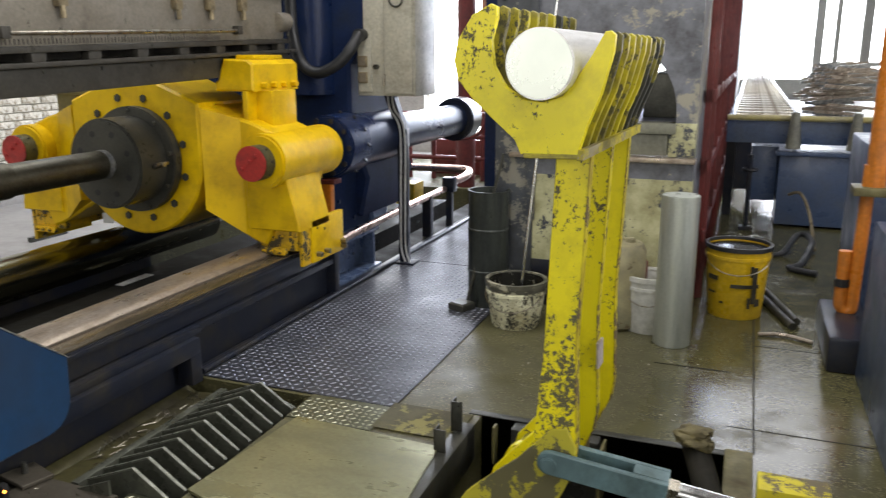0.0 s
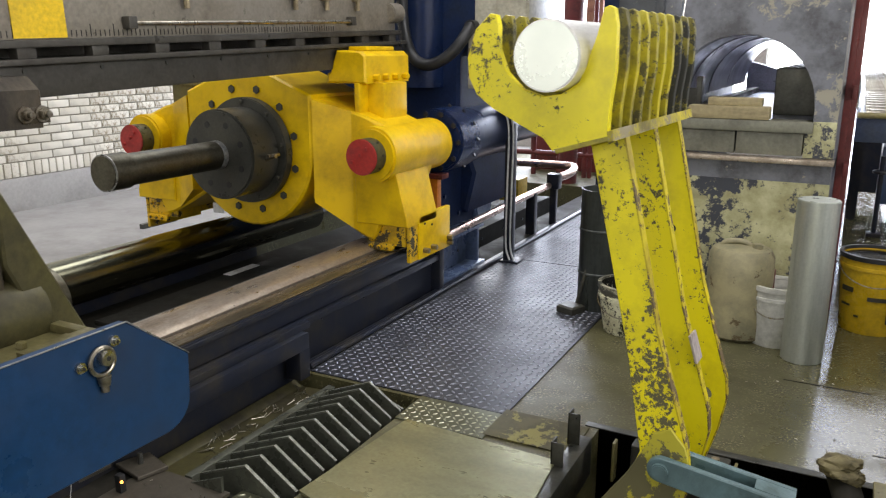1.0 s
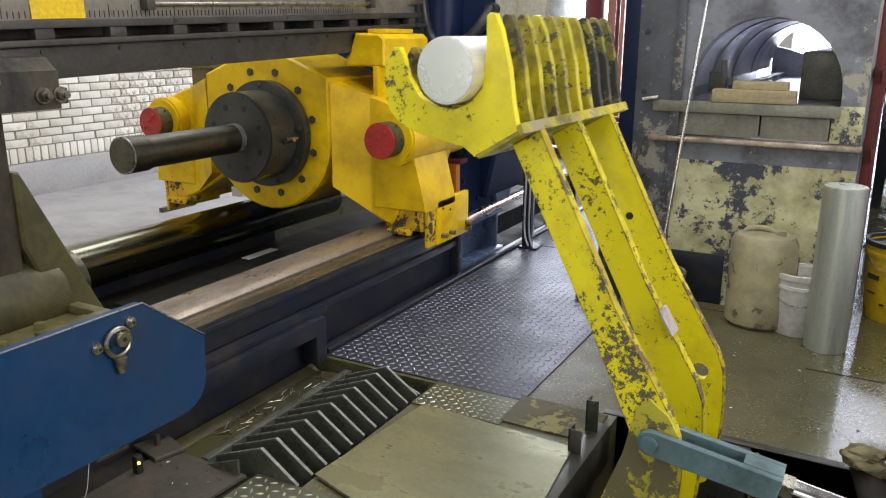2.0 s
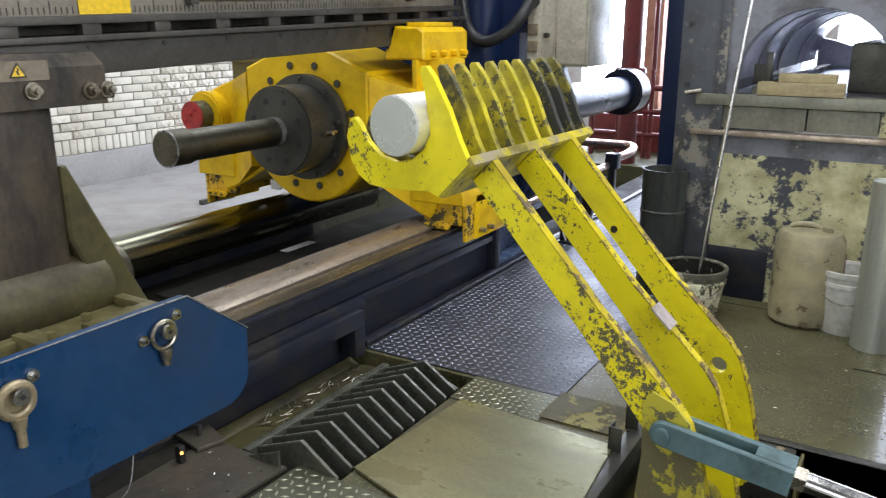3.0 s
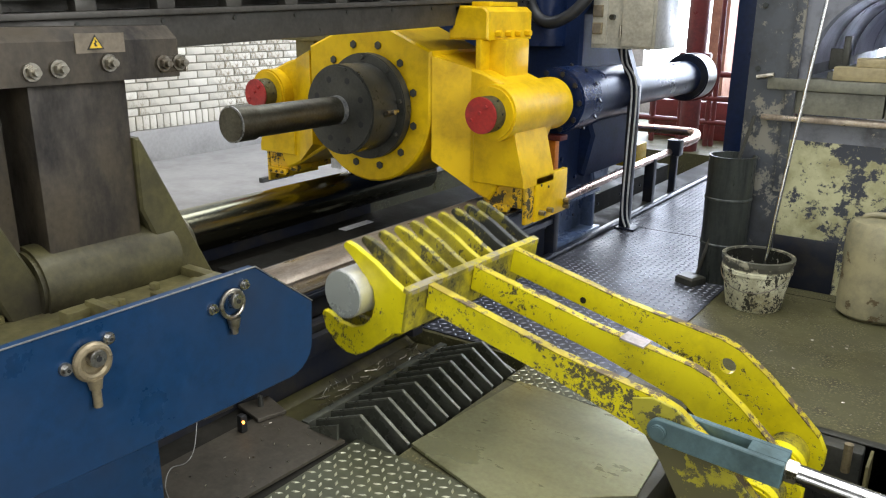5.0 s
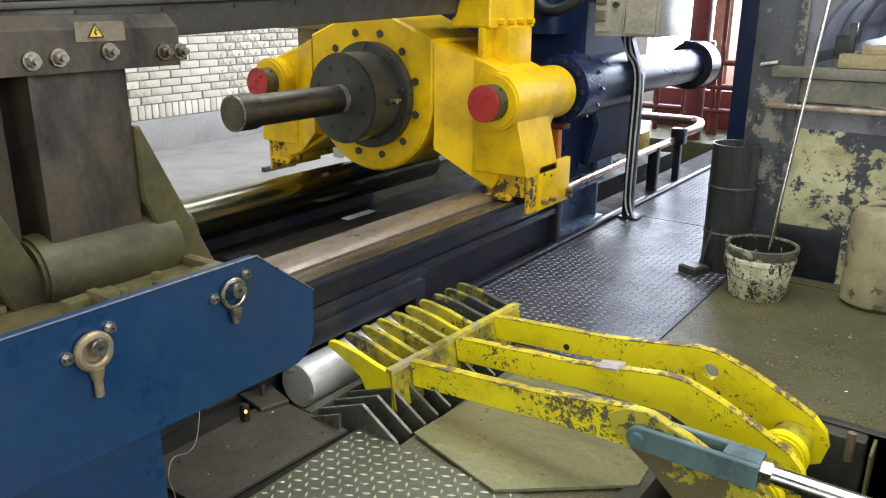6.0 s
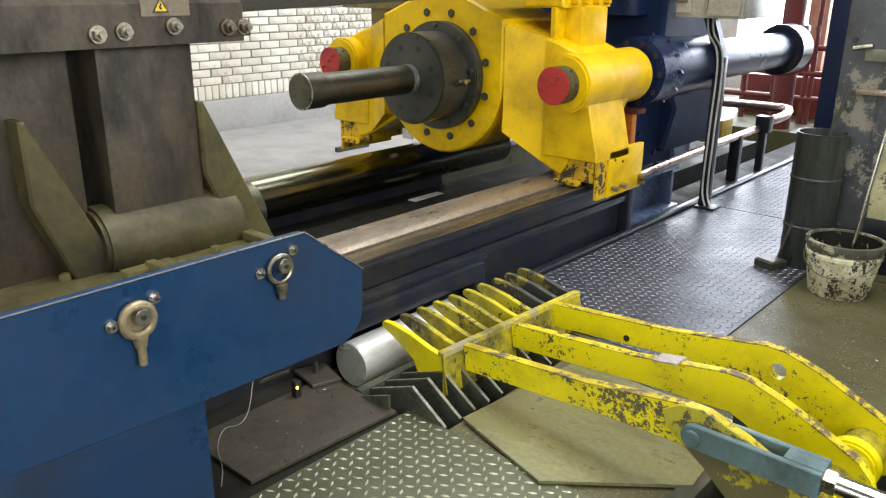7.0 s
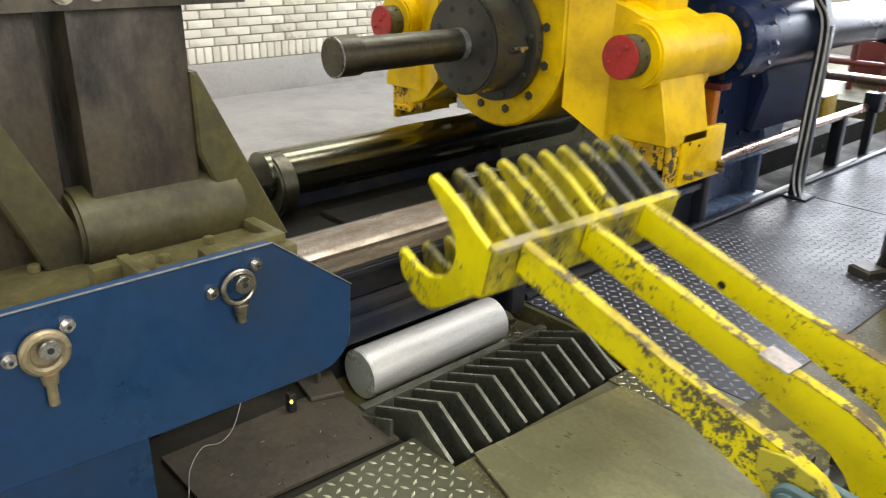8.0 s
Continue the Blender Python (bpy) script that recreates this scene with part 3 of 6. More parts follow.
def crosshead():
    t = thing("press_crosshead", "yellow-painted cast crosshead of the extrusion press riding on the bed", "press")
    # front block: round below, straight sides, chamfered top
    arc = [(CX + 0.43 * math.cos(a), 0.865 + 0.43 * math.sin(a)) for a in (radians(d) for d in range(0, -181, -10))]
    outline = arc + [(CX - 0.43, 1.165), (CX - 0.13, 1.285), (CX + 0.13, 1.285), (CX + 0.43, 1.165)]
    part("body", prism(B(), outline, "y", 3.462, 3.93, 0.012), PRESS_YELLOW, t)
    for s in (-1, 1):
        wing = [(CX + s * 0.42, 1.15), (CX + s * 0.56, 1.10), (CX + s * 0.70, 1.065), (CX + s * 0.84, 1.01), (CX + s * 0.93, 0.89), (CX + s * 0.90, 0.76), (CX + s * 0.78, 0.46), (CX + s * 0.745, 0.41), (CX + s * 0.68, 0.43), (CX + s * 0.55, 0.495), (CX + s * 0.40, 0.575), (CX + s * 0.36, 0.60)][::s]
        part("wing", prism(B(), wing, "y", 3.545, 3.93, 0.012), PRESS_YELLOW, t)
        flare = B()
        shape = [(0.425, 3.60, 0.575, 1.14), (0.436, 3.4665, 0.60, 1.14), (0.63, 3.5455, 0.462, 1.082), (0.63, 3.60, 0.462, 1.082)]
        low = [flare.verts.new((CX + s * x, y, z)) for x, y, z, _ in shape]
        top = [flare.verts.new((CX + s * x, y, z)) for x, y, _, z in shape]
        flare.faces.new(low)
        flare.faces.new(top[::-1])
        for k in range(4):
            flare.faces.new((low[k], top[k], top[(k + 1) % 4], low[(k + 1) % 4]))
        bmesh.ops.recalc_face_normals(flare, faces=flare.faces)
        part("flare", flare, PRESS_YELLOW, t)
        boss = tube(B(), (CX + s * 0.80, 3.46, 0.875), (CX + s * 0.80, 4.10, 0.875), 0.143, seg=40, bevel=0.012)
        part("boss", boss, PRESS_YELLOW, t)
        pin = part("pin", tube(B(), (CX + s * 0.80, 3.375, 0.875), (CX + s * 0.80, 3.465, 0.875), 0.090, seg=32, bevel=0.004), PIN_OLIVE, t, "dark olive steel tie pin")
        part("cap", tube(B(), (CX + s * 0.80, 3.368, 0.875), (CX + s * 0.80, 3.377, 0.875), 0.0905, seg=32, bevel=0.003), RED_CAP, pin, "faded red end cap")
        bolts(pin, [(CX + s * 0.80 + dx, 3.366, 0.875 + dz) for dx, dz in ((-0.05, -0.025), (0.0, 0.015), (0.035, 0.045))], (0, -1, 0), 0.009, 0.012, RED_CAP)
        bolts(pin, [(CX + s * 0.80 + 0.0905 * math.cos(a), 3.43, 0.875 + 0.0905 * math.sin(a)) for a in (radians(-40), radians(5), radians(50))], (1, 0, 0), 0.008, 0.004, INK, "socket")
        # side web down to the foot
        web = prism(B(), [(CX + s * 0.90, 0.80), (CX + s * 0.965, 0.54), (CX + s * 0.965, 0.50), (CX + s * 0.655, 0.50), (CX + s * 0.65, 0.74), (CX + s * 0.68, 0.82)][::-s], "y", 3.532, 3.86, 0.006)
        part("web", web, PRESS_YELLOW, t)
        x0, x1 = sorted((CX + s * 0.685, CX + s * 0.935))
        foot = B()
        box(foot, x0, x1, 3.60, 3.98, 0.39, 0.525, 0.008)
        box(foot, x0 + 0.01, x1 - 0.005, 3.572, 3.602, 0.385, 0.50, 0.006)
        box(foot, x0 + 0.03, x1 - 0.07, 3.545, 3.573, 0.362, 0.40, 0.004)
        foot_ob = part("foot", foot, SHOE_YELLOW, t, "yellow guide shoe with clamp blocks")
        xs = CX + s * 0.935
        part("keeper", box(B(), min(xs, xs + s * 0.022), max(xs, xs + s * 0.022), 3.575, 3.66, 0.30, 0.525, 0.006), SHOE_YELLOW, foot_ob, "greasy yellow keeper block")
        part("side_plate", box(B(), min(xs, xs + s * 0.03), max(xs, xs + s * 0.03), 3.662, 4.02, 0.30, 0.54, 0.006), PRESS_YELLOW, foot_ob)
        for k in range(4):
            part("clamp", box(B(), x0 + 0.012 + 0.06 * k, x0 + 0.058 + 0.06 * k, 3.605, 3.66, 0.525, 0.55 + 0.05 * (k == 1), 0.005), SHOE_YELLOW, foot_ob)
        bolts(foot_ob, [(x0 + 0.05 + 0.05 * k, 3.545, 0.381) for k in range(3)], (0, -1, 0), 0.011, 0.015, SHOE_YELLOW)
        bolts(foot_ob, [(x0 + 0.04 + 0.055 * k, 3.572, 0.46) for k in range(4)], (0, -1, 0), 0.010, 0.012, SHOE_YELLOW)
        xe = xs + s * 0.03
        bolts(foot_ob, [(xe, 3.71, 0.345), (xe, 3.80, 0.345), (xe, 3.99, 0.33), (xe, 3.99, 0.36)], (s, 0, 0), 0.015, 0.035, FITTING)
        bolts(foot_ob, [(xe, 3.80, 0.47), (xe, 3.72, 0.49)], (s, 0, 0), 0.008, 0.004, INK, "socket")
    # hook bracket to the girder
    br = B()
    box(br, -2.54, -2.36, 3.66, 3.90, 1.03, 1.225, 0.008)
    box(br, -2.485, -2.455, 3.57, 3.67, 1.05, 1.225, 0.005)
    part("neck", br, PRESS_YELLOW, t)
    hook = prism(B(), [(-2.66, 1.222), (-2.42, 1.222), (-2.42, 1.36), (-2.45, 1.385), (-2.60, 1.39), (-2.64, 1.28), (-2.66, 1.27)], "y", 3.58, 4.03, 0.010)
    hk = part("hook_block", hook, PRESS_YELLOW, t, "yellow hook block under the girder")
    part("cap_plate", box(B(), -2.56, -2.45, 3.64, 3.92, 1.386, 1.41, 0.006), PRESS_YELLOW, hk)
    bolts(hk, [(-2.42, 3.66 + 0.1 * k, 1.252) for k in range(4)], (1, 0, 0), 0.018, 0.035, PRESS_YELLOW)
    part("neck", box(B(), CX - 0.78, CX - 0.62, 3.70, 3.9, 1.03, 1.19, 0.008), OLIVE, t, "greasy olive neck")
    part("hook_block", box(B(), CX - 0.95, CX - 0.45, 3.62, 3.95, 1.185, 1.235, 0.006), OLIVE, t, "greasy olive hook block")
    # ring bolts round the flange
    holes = [(CX + 0.335 * math.cos(a), 3.460, 0.86 + 0.335 * math.sin(a)) for a in (radians(15 + 30 * k) for k in range(12))]
    bolts(t, holes, (0, -1, 0), 0.022, 0.012, BLACK_STEEL, "ring_bolt")
    return t


crosshead()


def ram():
    t = thing("ram_stem", "oiled dark steel ram stem bolted in a round black flange", "ram")
    fl = B()
    tube(fl, (RX, 3.40, 0.86), (RX, 3.46, 0.86), 0.285, seg=48, bevel=0.006)
    tube(fl, (RX, 3.20, 0.86), (RX, 3.41, 0.86), 0.235, seg=48, bevel=0.01)
    flange = part("flange", fl, BLACK_STEEL, t, "round black steel flange")
    bolts(flange, [(RX + 0.165 * math.cos(a), 3.203, 0.86 + 0.165 * math.sin(a)) for a in (radians(22 + 45 * k) for k in range(8))], (0, -1, 0), 0.021, 0.004, INK, "bolt_socket")
    bolts(flange, [(RX + 0.262 * math.cos(a), 3.402, 0.86 + 0.262 * math.sin(a)) for a in (radians(10 + 40 * k) for k in range(9))], (0, -1, 0), 0.012, 0.02, BLACK_STEEL)
    fit = B()
    tube(fit, (RX + 0.22, 3.30, 0.84), (RX + 0.30, 3.30, 0.86), 0.012, seg=8)
    tube(fit, (RX + 0.27, 3.27, 0.86), (RX + 0.27, 3.36, 0.86), 0.01, seg=8)
    part("fitting", fit, FITTING, flange)
    stem = B()
    tube(stem, (RX, 2.58, 0.86), (RX, 3.21, 0.86), 0.074, seg=40)
    part("stem", stem, RAM_STEEL, t)
    part("stem_tip", tube(B(), (RX, 2.48, 0.86), (RX, 2.605, 0.86), 0.083, seg=40, bevel=0.006), RAM_STEEL, t)
    part("tip_ring", tube(B(), (RX, 2.484, 0.86), (RX, 2.490, 0.86), 0.0845, seg=40), BARE_EDGE, t, "rubbed bright rim of the stem tip")
    part("root_ring", tube(B(), (RX, 3.165, 0.86), (RX, 3.199, 0.86), 0.0752, seg=40), BARE_EDGE, t, "bright bare band at the stem root")


ram()


def press_bed():
    t = thing("press_bed", "long black steel press bed with worn brown slide rails", "press bed")
    for s in (-1, 1):
        xo, xi = CX + s * 0.87, CX + s * 0.50      # outer edge and inner edge
        lo, hi = sorted((xo, xi))
        beam = B()
        if s < 0:
            box(beam, lo, hi, 1.3, 4.06, -0.45, 0.20, 0.008)
            part("side_beam", beam, BED_BLACK, t)
            part("slide_rail", box(B(), CX - 0.80, CX - 0.66, 2.5, 3.95, 0.20, 0.225, 0.004), BED_BLACK, t)
            continue
        box(beam, lo, hi, 1.3, 4.06, 0.24, 0.345, 0.008)
        box(beam, lo + 0.02, hi - 0.03, 1.3, 4.06, -0.45, 0.24)
        part("side_beam", beam, BED_BLACK, t)
        flange = B()
        band = box(B(), xo - 0.03, xo + 0.022, 1.3, 4.02, 0.205, 0.236, 0.004)
        box(band, xo - 0.03, xo + 0.010, 1.3, 4.05, 0.318, 0.338, 0.004)
        part("side_band", band, BED_BLACK, t, "projecting band along the bed")
        part("end_post", box(B(), xo - 0.06, xo + 0.03, 4.02, 4.075, 0.0, 0.344, 0.005), BED_BLACK, t)
        x0, x1 = sorted((xo, xo + s * 0.035))
        box(flange, x0, x1, 2.75, 7.0, 0.0, 0.03, 0.006)
        part("base_strip", flange, BED_BLACK, t)
        x0, x1 = sorted((CX + s * 0.575, CX + s * 0.755))
        rail = prism(B(), [(x0, 0.346), (x1, 0.346), (x1, 0.358), (x1 - 0.014, 0.372), (x1 - 0.035, 0.380), (x1 - 0.07, 0.386), (x0 + 0.05, 0.387), (x0 + 0.02, 0.380), (x0, 0.366)], "y", 1.3, 3.95, 0.004)
        part("slide_rail", rail, RAIL_STEEL, t, "worn brown slide rail")
        x0, x1 = sorted((CX + s * 0.765, CX + s * 0.862))
        part("ledge", box(B(), x0, x1, 1.3, 3.95, 0.346, 0.352, 0.002), LEDGE_BROWN, t, "oily brown ledge")
    # step plates and the recessed channel by the trough
    ch = B()
    box(ch, -2.25, -2.17, 1.75, 2.70, 0.13, 0.205, 0.008)
    box(ch, -2.25, -2.17, 2.63, 2.70, 0.0, 0.135, 0.006)
    box(ch, -2.25, -2.20, 1.75, 2.75, 0.205, 0.235, 0.004)
    part("channel_frame", ch, BED_BLACK, t)
    st = B()
    box(st, -2.42, -2.36, 4.08, 4.72, 0.02, 0.27, 0.006)
    box(st, -2.44, -2.26, 4.08, 4.72, 0.27, 0.29, 0.004)
    box(st, -2.44, -2.25, 4.08, 4.72, 0.02, 0.045, 0.004)
    box(st, -2.36, -2.28, 4.10, 4.13, 0.04, 0.27, 0.003)
    box(st, -2.36, -2.28, 4.66, 4.69, 0.04, 0.27, 0.003)
    part("bracket", st, BRACKET_BLUE, t, "blue steel bracket on the bed")
    bolts(t, [(-2.245, 2.9 + 0.35 * k, 0.2) for k in range(8)], (1, 0, 0), 0.01, 0.008, BED_BLACK)
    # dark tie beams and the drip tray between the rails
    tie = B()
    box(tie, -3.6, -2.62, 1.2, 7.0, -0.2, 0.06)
    part("drip_tray", tie, PIT_DARK, t, "near-black drip tray")
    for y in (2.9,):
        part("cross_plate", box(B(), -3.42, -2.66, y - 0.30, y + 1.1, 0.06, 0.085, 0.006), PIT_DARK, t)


press_bed()


def guide_column():
    t = thing("guide_column", "polished round steel tie column along the press", "tie column")
    part("shaft", tube(B(), (-3.58, 2.38, 0.258), (-3.58, 4.6, 0.258), 0.12, seg=40), CHROME_BAR, t)
    nut = tube(B(), (-3.56, 2.40, 0.215), (-3.56, 2.49, 0.215), 0.155, seg=40, bevel=0.012)
    part("collar", nut, RAM_STEEL, t)


guide_column()
solo("paper_scrap", box(B(), -3.42, -3.36, 3.52, 3.78, 0.086, 0.090), PAPER, "white paper scrap lying in the press bed", "scrap", "paper scraps")
solo("paper_scrap", box(B(), -3.54, -3.46, 3.60, 3.605, 0.44, 0.50), PAPER, "white card tucked behind the guide column", "scrap", "paper scraps")


def girder():
    t = thing("scale_girder", "greasy steel girder with a measuring scale above the press", "girder")
    X = -2.62
    t.matrix_world = pose(0, 1.9, 1.26, 1.9, 0, 0) @ pose(0, -1.9, -1.26)
    part("lower_chord", box(B(), X - 0.22, X, 0.2, 4.3, 1.235, 1.345, 0.008), GIRDER, t)
    part("flange", box(B(), X - 0.24, X + 0.035, 0.2, 4.3, 1.345, 1.365, 0.003), GIRDER, t)
    part("upper_rail", box(B(), X - 0.2, X + 0.03, 0.2, 4.25, 1.40, 1.425, 0.003), GIRDER, t)
    for k in range(14):
        part("spacer", box(B(), X - 0.02, X + 0.025, 0.35 + 0.29 * k, 0.42 + 0.29 * k, 1.365, 1.40, 0.003), GIRDER, t)
    # plate added behind the spacers so that the gaps stay dark
    part("added_gap_backing", box(B(), X - 0.19, X - 0.15, 0.2, 4.25, 1.366, 1.399), GIRDER, t)
    sc = part("scale_plate", box(B(), X - 0.03, X + 0.015, 0.2, 4.2, 1.426, 1.66, 0.003), SCALE_PLATE, t, "brown-grey scale plate with tick marks")
    tick = mesh_of("tick", box(B(), 0, 0.002, -0.0012, 0.0012, 0, 0.022), INK)
    for k in range(150):
        ob = new("tick", tick)
        ob.parent, ob.location = sc, (X + 0.0155, 0.6 + 0.02 * k, 1.432)
        ob.scale = (1, 1, 1.9 if k % 5 == 0 else 1)
    part("marker", box(B(), X + 0.016, X + 0.020, 1.80, 2.0, 1.43, 1.66), SCALE_YELLOW, sc, "yellow painted marker band")
    rod = B()
    tube(rod, (X + 0.04, 2.25, 1.475), (X + 0.04, 3.75, 1.475), 0.009, seg=10)
    part("pointer_rod", rod, FITTING, t)
    for y in (2.26, 3.72):
        part("rod_clip", box(B(), X + 0.016, X + 0.055, y - 0.02, y + 0.02, 1.455, 1.5, 0.004), GIRDER, t)
    part("cover_rail", box(B(), X - 0.06, X + 0.03, 0.2, 4.25, 1.66, 1.69, 0.004), GIRDER, t)
    part("end_roller", tube(B(), (X + 0.01, 4.12, 1.52), (X + 0.01, 4.24, 1.52), 0.055, seg=20, bevel=0.006), SCALE_PLATE, t)
    for y in (2.55, 3.25, 3.5, 3.78):
        sw = B()
        box(sw, X + 0.016, X + 0.05, y - 0.025, y + 0.025, 1.575, 1.66, 0.006)
        tube(sw, (X + 0.04, y, 1.53), (X + 0.04, y, 1.58), 0.012, seg=8)
        part("limit_switch", sw, BRASS, t)
    bolts(t, [(X, 0.9 + 0.31 * k, 1.325) for k in range(11)], (1, 0, 0), 0.009, 0.006, BLACK_STEEL)
    part("hanger", box(B(), X - 0.2, X - 0.05, 4.0, 4.2, 1.24, 2.3), GIRDER, t)
    part("hanger", box(B(), X - 0.2, X - 0.05, 0.3, 0.5, 1.24, 2.3), GIRDER, t)


girder()


def rear_frame():
    t = thing("rear_platen", "dark blue painted rear platen and cylinder housing of the press", "press frame")
    outline = [(-3.95, 0.36), (-2.36, 0.36), (-2.30, 0.62), (-2.42, 0.95), (-2.42, 1.35), (-2.30, 1.5), (-2.30, 3.0), (-3.95, 3.0)]
    part("platen", prism(B(), outline, "y", 4.66, 5.4, 0.02), NAVY_DULL, t)
    tb = tube(B(), (-2.70, 4.68, 1.16), (-2.70, 4.68, 3.0), 0.17, seg=32)
    part("main_column", tb, BLUE_DARK, t, "shiny dark blue round column")
    for s in (-1, 1):
        x = CX + s * 0.80
        c = B()
        tube(c, (x, 4.14, 0.88), (x, 4.42, 0.88), 0.185, seg=40, bevel=0.012)
        tube(c, (x, 4.42, 0.88), (x, 5.05, 0.88), 0.165, seg=40, bevel=0.01)
        cy = part("side_cylinder", c, BLUE_DARK, t, "dark blue side cylinder")
        tube_bm = tube(B(), (x, 5.0, 0.88), (x, 6.40, 0.88), 0.125, seg=40)
        part("barrel", tube_bm, BLUE_DARK, cy)
        part("end_flange", tube(B(), (x, 6.32, 0.88), (x, 6.56, 0.88), 0.18, seg=36, bevel=0.012), BED_BLACK, cy)
        bolts(cy, [(x + 0.16 * math.cos(a), 4.135, 0.88 + 0.16 * math.sin(a)) for a in (radians(36 * k) for k in range(10))], (0, -1, 0), 0.017, 0.012, BED_BLACK)
        bolts(cy, [(x + 0.187 * math.cos(a), 4.33, 0.88 + 0.187 * math.sin(a)) for a in (radians(-60 + 30 * k) for k in range(6))], (0.88, 0, 0.5), 0.014, 0.01, BED_BLACK)
    leg = prism(B(), [(4.20, 0.08), (4.20, 0.85), (5.40, 0.90), (5.22, 0.68), (5.02, 0.54), (4.90, 0.40), (4.84, 0.24), (4.80, 0.08)], "x", -2.5, -2.40, 0.012)
    part("leg", leg, NAVY_DULL, t)
    part("round_foot", tube(B(), (-2.55, 5.0, 0.36), (-2.385, 5.0, 0.36), 0.13, seg=32, bevel=0.012), HIGHLIGHT_BLUE, t, "round cover with its highlight painted pale blue")
    bolts(t, [(-2.40, 4.42, 0.5), (-2.40, 4.62, 0.36), (-2.40, 4.70, 0.55)], (1, 0, 0), 0.016, 0.012, BLUE_DARK)
    part("orange_post", box(B(), -2.36, -2.30, 4.14, 4.19, 0.3, 0.66, 0.004), ORANGE, t, "orange painted post")
    part("post_cap", box(B(), -2.37, -2.26, 4.12, 4.21, 0.66, 0.69, 0.004), RED_OXIDE, t)


rear_frame()


def cabinet():
    t = thing("control_cabinet", "cream-grey steel switch cabinet on a conduit post", "cabinet")
    part("body", box(B(), -2.17, -1.955, 4.65, 5.0, 1.155, 2.11, 0.006), PANEL_GREY, t)
    part("door", box(B(), -2.155, -1.97, 4.636, 4.649, 1.17, 2.09, 0.004), PANEL_GREY, t)
    fr = part("side_box", box(B(), -2.36, -2.172, 4.665, 5.0, 1.155, 2.11, 0.006), PANEL_GREY, t)
    part("plate", box(B(), -2.352, -2.26, 4.652, 4.666, 1.18, 1.51, 0.003), PANEL_GREY, fr, "worn cover plate with sockets")
    for z in (1.235, 1.335):
        sk = part("socket", box(B(), -2.348, -2.285, 4.64, 4.653, z, z + 0.068, 0.003), BRASS, fr, "dull brass socket frame")
        part("socket_face", box(B(), -2.340, -2.293, 4.637, 4.641, z + 0.008, z + 0.060), SIGN_GREY, sk)
    part("knob", tube(B(), (-2.225, 4.635, 1.335), (-2.225, 4.667, 1.335), 0.016, seg=16), BLACK_STEEL, fr)
    part("gland", tube(B(), (-2.32, 4.59, 1.53), (-2.32, 4.67, 1.53), 0.038, seg=20, bevel=0.004), RUBBER, fr)
    for z in (1.22, 1.95):
        part("hinge", tube(B(), (-2.165, 4.638, z), (-2.165, 4.638, z + 0.07), 0.008, seg=10), FITTING, t)
    part("handle", hose(B(), [(-2.115, 4.632, 1.86), (-2.115, 4.625, 1.73), (-2.07, 4.625, 1.695), (-2.03, 4.625, 1.73), (-2.03, 4.632, 1.86)], 0.0065, 8), BLACK_STEEL, t)
    post = B()
    box(post, -2.175, -2.115, 4.85, 4.91, 0.0, 0.93, 0.004)
    prism(post, [(-2.175, 0.92), (-2.115, 0.92), (-2.20, 1.15), (-2.27, 1.15)], "y", 4.85, 4.91)
    part("post", post, BED_BLACK, t, "black steel post")
    part("base", box(B(), -2.19, -2.06, 4.82, 4.95, 0.0, 0.02, 0.003), BED_BLACK, t)
    for k in range(2):
        x = -2.150 + 0.032 * k
        part("conduit", hose(B(), [(x - 0.085, 4.838, 1.15), (x - 0.07, 4.838, 1.06), (x, 4.838, 0.92), (x, 4.838, 0.5), (x - 0.002, 4.838, 0.14), (x + 0.035, 4.82, 0.03)], 0.0062, 10), WHITE_CABLE, t, "pale cable")
    part("hose", hose(B(), [(-2.32, 4.61, 1.53), (-2.33, 4.53, 1.455), (-2.41, 4.49, 1.355), (-2.54, 4.47, 1.30), (-2.65, 4.47, 1.355), (-2.71, 4.47, 1.53), (-2.72, 4.47, 1.83), (-2.72, 4.47, 2.7)], 0.036, 14), RUBBER, t, "thick black ribbed hose")


cabinet()


